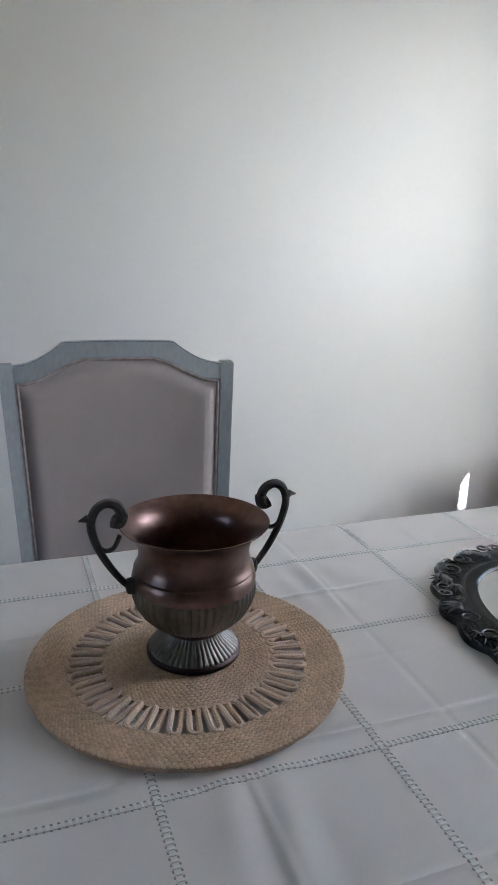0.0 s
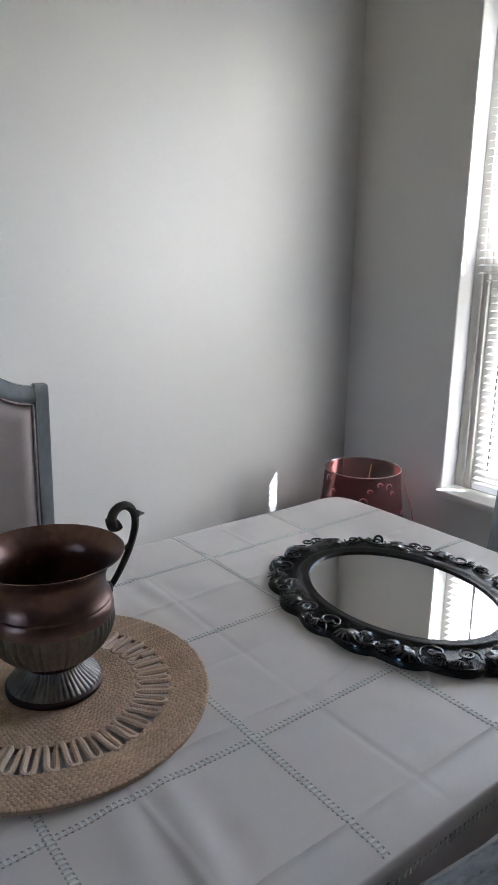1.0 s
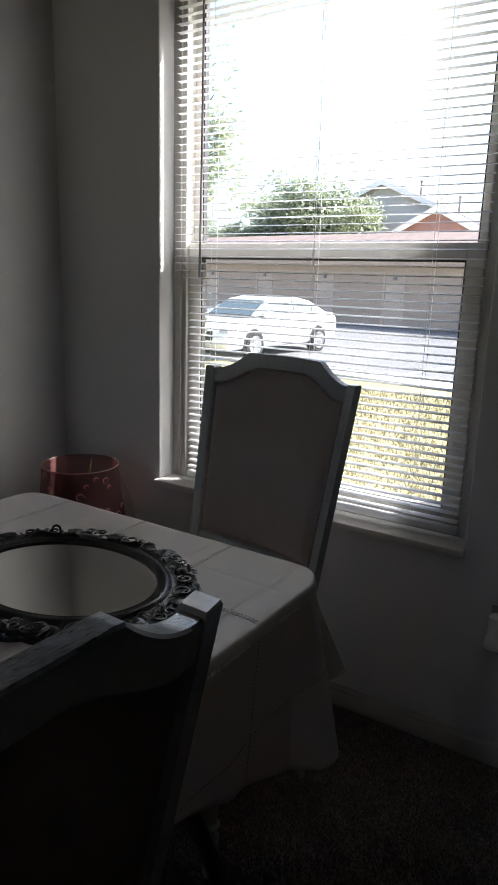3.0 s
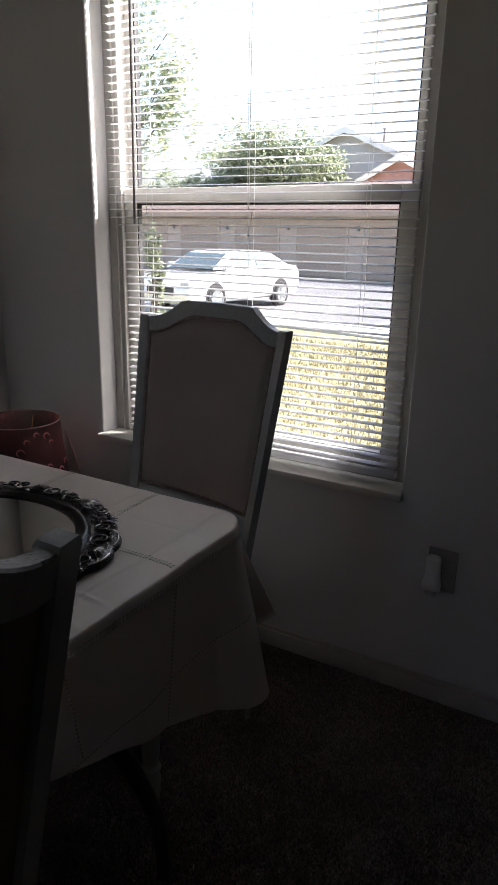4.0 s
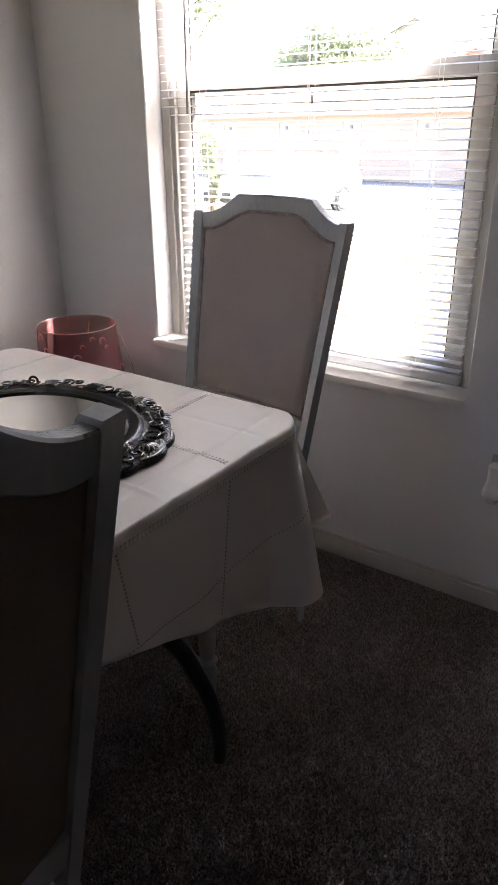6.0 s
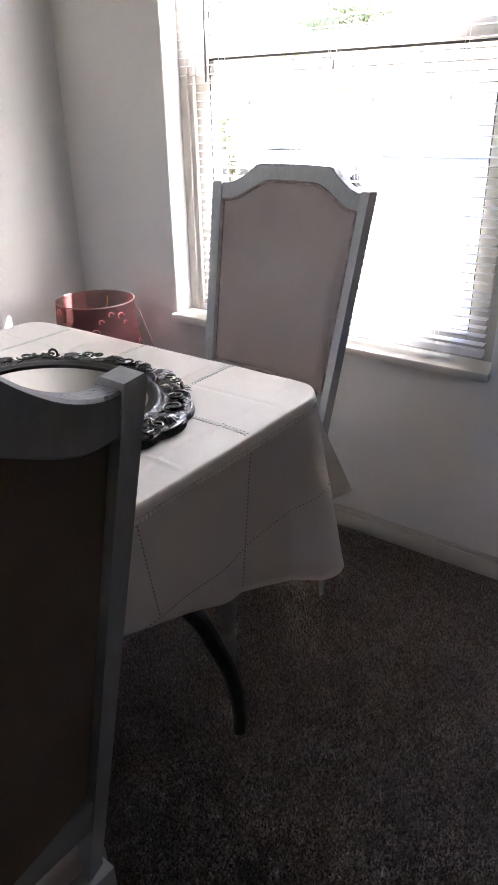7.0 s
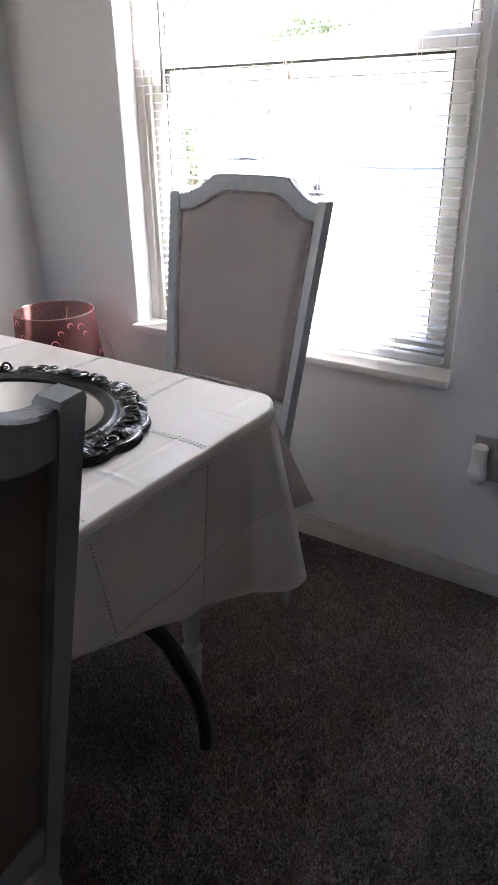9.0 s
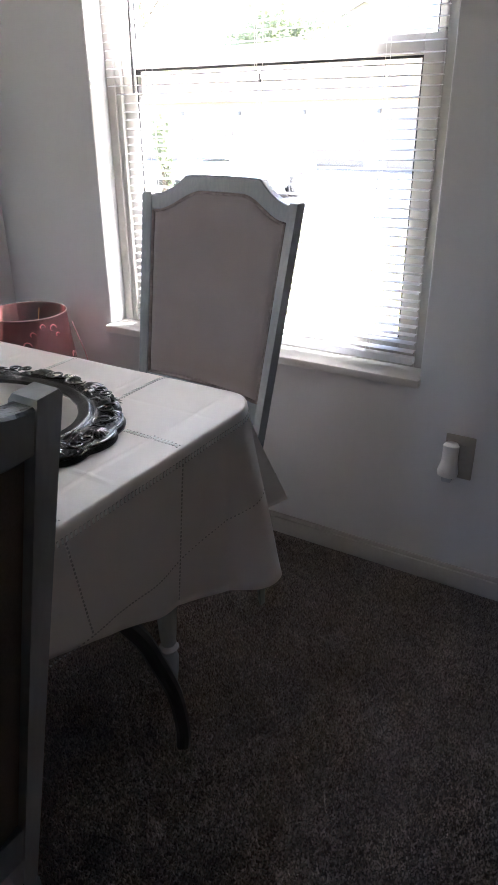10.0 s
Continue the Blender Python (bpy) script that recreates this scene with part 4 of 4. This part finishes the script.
for k in range(15):
    f = k / 14
    z = -0.047 + 0.094 * f
    w = 0.0180 + 0.0075 * math.exp(-((f - 0.18) / 0.22) ** 2) + 0.002 * f - (0.006 if k in (0, 14) else 0)
    d = 0.024 + 0.012 * math.exp(-((f - 0.18) / 0.25) ** 2) - (0.008 if k in (0, 14) else 0)
    rows.append([(w * math.copysign(abs(math.cos(t)) ** 0.8, math.cos(t)), d / 2 + d / 2 * math.copysign(abs(math.sin(t)) ** 0.8, math.sin(t)), z) for t in [2 * math.pi * i / 24 for i in range(24)]])
skin(bm, rows, caps=True)
part("housing", bm, M_WHITE, fresh)
part("oil_bottle", boxes((-0.012, 0.012, 0.006, 0.026, -0.058, -0.044), bevel=0.004), M_LAMPGLASS, fresh, "clear small oil bottle")

# ---- outside ----
GZ = -0.65
bm = bmesh.new()
box(bm, -400, 900, -600, 900, GZ - 0.5, GZ - 0.02)
tagged(part("ground", bm, M_LAWN, smooth=False), "dry yellow-green lawn reaching to the horizon", "ground", kind="structure")
LOT = pose(0, 0, 0, 0, 0, -9)     # the car park lies at a slight angle to the house


def lot_box(name, x0, x1, y0, y1, z0, z1, mat, label, cat):
    ob = part(name, boxes((x0, x1, y0, y1, z0, z1)), mat, smooth=False)
    ob.matrix_world = LOT
    return tagged(ob, label, cat, kind="structure")


lot_box("road", 12.9, 26.6, -60, 80, GZ - 0.2, GZ - 0.005, M_ASPHALT, "grey sun-bleached asphalt car park", "road")
lot_box("kerb", 12.74, 12.9, -60, 80, GZ - 0.2, GZ + 0.05, M_CONCRETE, "pale concrete kerb along the lawn", "kerb")
lot_box("pavement", 11.85, 12.735, -60, 80, GZ - 0.2, GZ + 0.03, M_CONCRETE, "pale concrete path beside the lawn", "pavement")
for k in range(9):
    ln = part("parking_line", boxes((13.2, 18.0, -4 + k * 2.75, -3.9 + k * 2.75, GZ - 0.005, GZ - 0.001)), M_LINE, smooth=False)
    ln.matrix_world = LOT
    tagged(ln, "white painted parking line on the asphalt", "parking line", "parking lines")

random.seed(3)
gv, gf = [], []
for k in range(26000):
    d = 2.6 + 9.1 * random.random() ** 0.8
    y = random.uniform(-0.6, 1.0) + (d - 2.0) * random.uniform(0.02, 0.95)
    h, w, a = random.uniform(0.03, 0.075), random.uniform(0.003, 0.006) * (1 + d / 8), random.uniform(0, 6.28)
    lx, ly = random.uniform(-0.03, 0.03), random.uniform(-0.03, 0.03)
    b = len(gv)
    gv += [(d - w * math.cos(a), y - w * math.sin(a), GZ - 0.022), (d + w * math.cos(a), y + w * math.sin(a), GZ - 0.022), (d + lx, y + ly, GZ - 0.02 + h)]
    gf.append((b, b + 1, b + 2))
me = bpy.data.meshes.new("grass")
me.from_pydata(gv, [], gf)
me.materials.append(M_BLADE)
tagged(new("grass", me), "short dry grass on the lawn", "grass", kind="stuff")


def garage():
    g = thing("garage_building", LOT @ pose(26.6, 0, GZ), "long low beige garage building with tan doors", "garage")
    part("wall", boxes((0, 6.0, -30, 50, 0, 2.80)), M_SIDING, g, smooth=False)
    bm = bmesh.new()
    skin(bm, [[(-0.45, y, 2.72), (3.0, y, 4.15), (6.45, y, 2.72), (6.4, y, 2.60), (3.0, y, 4.0), (-0.4, y, 2.60)] for y in (-30.4, 50.4)], caps=True)
    part("roof", bm, M_SHINGLE, g, smooth=False)
    part("fascia", boxes((-0.50, -0.46, -30.4, 50.4, 2.58, 2.78)), M_DOOR, g, smooth=False)
    d0 = None
    for k in range(20):
        y = -28 + k * 3.65
        door = part("garage_door", boxes((-0.03, 0.0, y, y + 2.55, 0.02, 2.22)), M_DOOR, g, smooth=False)
        for p in range(4):
            if d0 is None:
                d0 = part("door_panel", boxes((-0.045, -0.031, 0.06, 2.49, 0.03, 0.52), bevel=0.008), M_DOOR, door, smooth=False)
                o = d0
            else:
                o = new("door_panel", d0.data)
                o.parent = door
            o.location = (0, y, 0.02 + p * 0.55)
        part("door_frame", boxes((-0.05, -0.001, y - 0.12, y - 0.005, 0, 2.34), (-0.05, -0.001, y + 2.555, y + 2.67, 0, 2.34), (-0.05, -0.001, y - 0.005, y + 2.555, 2.225, 2.34)), M_SIDING, door, smooth=False)
        lamp_bm = boxes((-0.12, -0.001, y + 3.0, y + 3.12, 2.0, 2.2), bevel=0.02)
        part("wall_light", lamp_bm, M_PIPE, g)
    return g


garage()


def house(x, y):
    h = thing("house", pose(x, y, GZ), "grey-blue gabled house with a smaller red brick gable beyond the garages", "house")

    def gable(name, x0, x1, yc, half, eave, peak, wall_mat, p):
        bm = bmesh.new()
        skin(bm, [[(xx, yc - half, 0), (xx, yc - half, eave), (xx, yc, peak), (xx, yc + half, eave), (xx, yc + half, 0)] for xx in (x0, x1)], caps=True)
        w = part(name, bm, wall_mat, p, smooth=False)
        bm = bmesh.new()
        k = (peak - eave) / half
        o = 0.5
        for s in (-1, 1):
            skin(bm, [[(xx, yc, peak + 0.03), (xx, yc + s * (half + o), eave - o * k + 0.03), (xx, yc + s * (half + o), eave - o * k + 0.22), (xx, yc, peak + 0.24)] for xx in (x0 - 0.45, x1)], caps=True)
        part("roof", bm, M_SHINGLE, p, smooth=False)
        bm = bmesh.new()
        for s in (-1, 1):
            skin(bm, [[(xx, yc, peak - 0.12), (xx, yc + s * (half + o), eave - o * k - 0.12), (xx, yc + s * (half + o), eave - o * k + 0.26), (xx, yc, peak + 0.28)] for xx in (x0 - 0.53, x0 - 0.455)], caps=True)
        part("bargeboard", bm, M_WHITE, p, smooth=False)

    gable("wall", 0, 10, 0, 7.6, 5.2, 8.5, M_GREYSIDE, h)
    gable("brick_wall", -3.0, 0, -5.0, 2.3, 5.15, 6.35, M_BRICK, h)
    for yy in (0.6, 1.7):
        part("window", boxes((-0.05, -0.001, yy, yy + 0.8, 4.6, 5.5)), M_CARGLASS, h, smooth=False)
    for px, py, pz in ((3, -1.6, 7.9), (3.5, -4.3, 6.8), (2, -7.0, 5.6)):
        bm = bmesh.new()
        lathe(bm, [(0.09, 0), (0.09, 1.0), (0.14, 1.02), (0.14, 1.1)], 10, (px, py, pz))
        part("vent_pipe", bm, M_PIPE, h)


house(47.0, 19.3)


def leaves(bm, centre, radii, n, size, seed, clumps=26):
    """Many small leaves gathered in clumps inside an uneven crown."""
    rng = random.Random(seed)
    cs = []
    for k in range(clumps):
        d = Vector((rng.gauss(0, 1), rng.gauss(0, 1), rng.gauss(0, 1))).normalized() * rng.uniform(0.35, 1.0)
        cs.append((Vector((centre[0] + d.x * radii[0], centre[1] + d.y * radii[1], centre[2] + d.z * radii[2])), rng.uniform(0.22, 0.42)))
    vs, fs = [], []
    for k in range(n):
        c, rr = rng.choice(cs)
        d = Vector((rng.gauss(0, 1), rng.gauss(0, 1), rng.gauss(0, 1)))
        d = d.normalized() * rng.uniform(0.3, 1.0) * rr
        p = c + Vector((d.x * radii[0], d.y * radii[1], d.z * radii[2]))
        a = Vector((rng.gauss(0, 1), rng.gauss(0, 1), rng.gauss(0, 1))).normalized()
        b = a.orthogonal().normalized()
        s = size * rng.uniform(0.6, 1.3)
        q = len(vs)
        vs += [p - a * s, p + b * s * 0.45, p + a * s, p - b * s * 0.45]
        fs.append((q, q + 1, q + 2, q + 3))
    me = bpy.data.meshes.new("crown")
    me.from_pydata(vs, [], fs)
    me.materials.append(M_LEAF)
    return me


def tree(at, height, centre, radii, n, size, seed, label, clumps=26, trunk=0.2):
    t = thing("tree", pose(*at), label, "tree")
    bm = bmesh.new()
    tube(bm, curve_pts([(0, 0, -0.1), (0.05, 0.05, height * 0.3), (-0.08, 0.02, height * 0.6), (centre[0] * 0.5, centre[1] * 0.5, height * 0.85)], 5), [trunk * (1 - 0.045 * i) for i in range(16)], 10)
    rng = random.Random(seed + 1)
    for k in range(9):
        a = rng.uniform(0, 6.28)
        z0 = height * rng.uniform(0.3, 0.65)
        e = Vector((centre[0] + math.cos(a) * radii[0] * 0.7, centre[1] + math.sin(a) * radii[1] * 0.7, centre[2] + rng.uniform(-0.4, 0.5) * radii[2]))
        mid = Vector((e.x * 0.45, e.y * 0.45, (z0 + e.z) / 2 + 0.2))
        tube(bm, curve_pts([(0, 0, z0), mid, e], 5), [trunk * 0.4 * (1 - 0.08 * i) for i in range(11)], 6)
    part("trunk", bm, M_BARK, t)
    c = new("crown", leaves(None, centre, radii, n, size, seed, clumps))
    c.parent = t
    return t


tree((43.5, 23.3, GZ), 7.5, (0, 0, 5.3), (3.6, 7.0, 3.1), 19000, 0.18, 21, "broad leafy green tree behind the garages", 60, 0.35)
tree((41.5, 28.5, GZ), 6.0, (0, 0, 4.2), (2.4, 2.6, 1.7), 5000, 0.16, 22, "smaller leafy green tree behind the garages", 30, 0.25)
tree((9.4, 7.9, GZ), 4.6, (0.0, -1.05, 4.1), (0.9, 0.75, 1.6), 3600, 0.055, 23, "slender green tree with drooping branches near the house", 36, 0.07)
tree((8.6, 6.2, GZ), 1.2, (0.0, 0.0, 1.25), (0.18, 0.11, 0.9), 700, 0.05, 24, "narrow leafy green shrub on the lawn", 16, 0.03)


def car(m):
    c = thing("car", m, "white four-door sedan parked on the asphalt in the sun", "car")
    side = [(-2.30, 0.34), (-2.36, 0.60), (-2.33, 0.90), (-2.22, 1.02), (-1.75, 1.06), (-0.6, 1.00), (0.55, 0.98), (1.15, 0.95), (1.75, 0.86), (2.15, 0.74), (2.30, 0.60), (2.32, 0.36), (2.2, 0.24), (-2.2, 0.24)]
    bm = bmesh.new()
    prism(bm, side, -0.90, 0.90, 0.09)
    part("body", bm, M_CARWHITE, c, angle=50)
    cab = [(-1.95, 1.02), (-1.25, 1.34), (-0.75, 1.43), (0.05, 1.44), (0.55, 1.36), (1.22, 1.0)]
    bm = bmesh.new()
    skin(bm, [[(x, s * (0.80 - 0.20 * max(0, z - 1.0) / 0.44), z) for x, z in cab] for s in (-1, 1)], caps=True)
    part("cabin", bm, M_CARWHITE, c, angle=50)
    for s in (-1, 1):
        for win_x in ([(-0.35, 1.07), (-0.35, 1.36), (0.10, 1.37), (0.48, 1.29), (0.98, 1.03)], [(-0.43, 1.07), (-0.43, 1.36), (-0.78, 1.36), (-1.22, 1.27), (-1.55, 1.09)]):
            bm = bmesh.new()
            f = lambda z: 0.825 - 0.20 * max(0, z - 1.0) / 0.44
            skin(bm, [[(x, s * (f(z) - 0.02), z) for x, z in win_x], [(x, s * f(z), z) for x, z in win_x]], caps=True)
            part("side_window", bm, M_CARGLASS, c, "tinted side window", smooth=False)
    bm = bmesh.new()
    skin(bm, [[(1.215, -0.70, 1.005), (1.215, 0.70, 1.005), (0.60, 0.60, 1.352), (0.60, -0.60, 1.352)], [(1.235, -0.70, 1.015), (1.235, 0.70, 1.015), (0.62, 0.60, 1.362), (0.62, -0.60, 1.362)]], caps=True)
    part("windscreen", bm, M_CARGLASS, c, "tinted windscreen", smooth=False)
    for x in (-1.38, 1.36):
        for s in (-1, 1):
            bm = bmesh.new()
            rows = [(0.20, -0.10), (0.30, -0.11), (0.325, -0.08), (0.325, 0.08), (0.30, 0.11), (0.20, 0.10)]
            lathe(bm, rows, 28)
            w = part("wheel", xform(bm, lambda v: Vector((v.x, v.z, v.y))), M_TYRE, c, "black tyre")
            w.location = (x, s * 0.84, 0.325)
            arch = bmesh.new()
            lathe(arch, [(0.37, -0.03), (0.385, 0.0), (0.37, 0.03)], 28)
            ar = part("wheel_arch", xform(arch, lambda v: Vector((v.x, v.z, v.y))), M_GASKET, c, "dark wheel arch")
            ar.location = (x, s * 0.885, 0.34)
            rim_bm = bmesh.new()
            lathe(rim_bm, [(0.215, -0.01), (0.225, 0.0), (0.225, 0.01), (0.20, 0.012), (0.19, -0.005)], 28)
            for k in range(5):
                a = 2 * math.pi * k / 5
                tube(rim_bm, [(0.04 * math.cos(a), 0.04 * math.sin(a), 0.01), (0.205 * math.cos(a), 0.205 * math.sin(a), 0.008)], [0.04, 0.03], 6, flat=0.4)
            lathe(rim_bm, [(0.02, 0.0), (0.06, 0.0), (0.055, 0.02), (0.01, 0.022)], 14)
            rm = part("rim", xform(rim_bm, lambda v: Vector((v.x, s * v.z, v.y))), M_ALLOY, w, "five-spoke alloy rim")
            rm.location = (0, s * 0.112, 0)
    for s in (-1, 1):
        part("headlight", boxes((2.02, 2.275, s * 0.72 - 0.14, s * 0.72 + 0.14, 0.62, 0.75), bevel=0.03), M_LAMPGLASS, c, "clear headlight")
        part("door_mirror", boxes((0.75, 0.95, s * 0.95 - 0.09, s * 0.95 + 0.09, 0.98, 1.12), bevel=0.03), M_CARWHITE, c)
        for x in (0.15, -0.85):
            part("door_handle", boxes((x - 0.09, x + 0.09, s * 0.905 - 0.012, s * 0.905 + 0.012, 0.86, 0.885), bevel=0.005), M_CARWHITE, c)
    part("grille", boxes((2.295, 2.33, -0.42, 0.42, 0.44, 0.66), bevel=0.01), M_GASKET, c, "dark front grille")
    return c


car(pose(15.66, 9.47, GZ - 0.005, 0, 0, 173.5))

# ---- carpet pile, where the floor is in view ----
random.seed(8)
tv, tf = [], []
cell = 0.0037
for i in range(int(1.55 / cell)):
    for j in range(int(2.35 / cell)):
        x, y = 0.40 + (i + random.random()) * cell, -0.85 + (j + random.random()) * cell
        if x > 1.943 or y > WY - 0.016:
            continue
        h, w, a = random.uniform(0.004, 0.008), random.uniform(0.0023, 0.0035), random.uniform(0, 2.1)
        b = len(tv)
        for k in range(3):
            tv.append((x + w * math.cos(a + 2.094 * k), y + w * math.sin(a + 2.094 * k), -0.003))
        tv.append((x + random.uniform(-0.0035, 0.0035), y + random.uniform(-0.0035, 0.0035), -0.002 + h))
        tf += [(b, b + 1, b + 3), (b + 1, b + 2, b + 3), (b + 2, b, b + 3)]
me = bpy.data.meshes.new("carpet_pile")
me.from_pydata(tv, [], tf)
me.materials.append(M_TUFT)
tagged(new("carpet_pile", me), "dark brown shaggy carpet tufts", "carpet", kind="stuff")
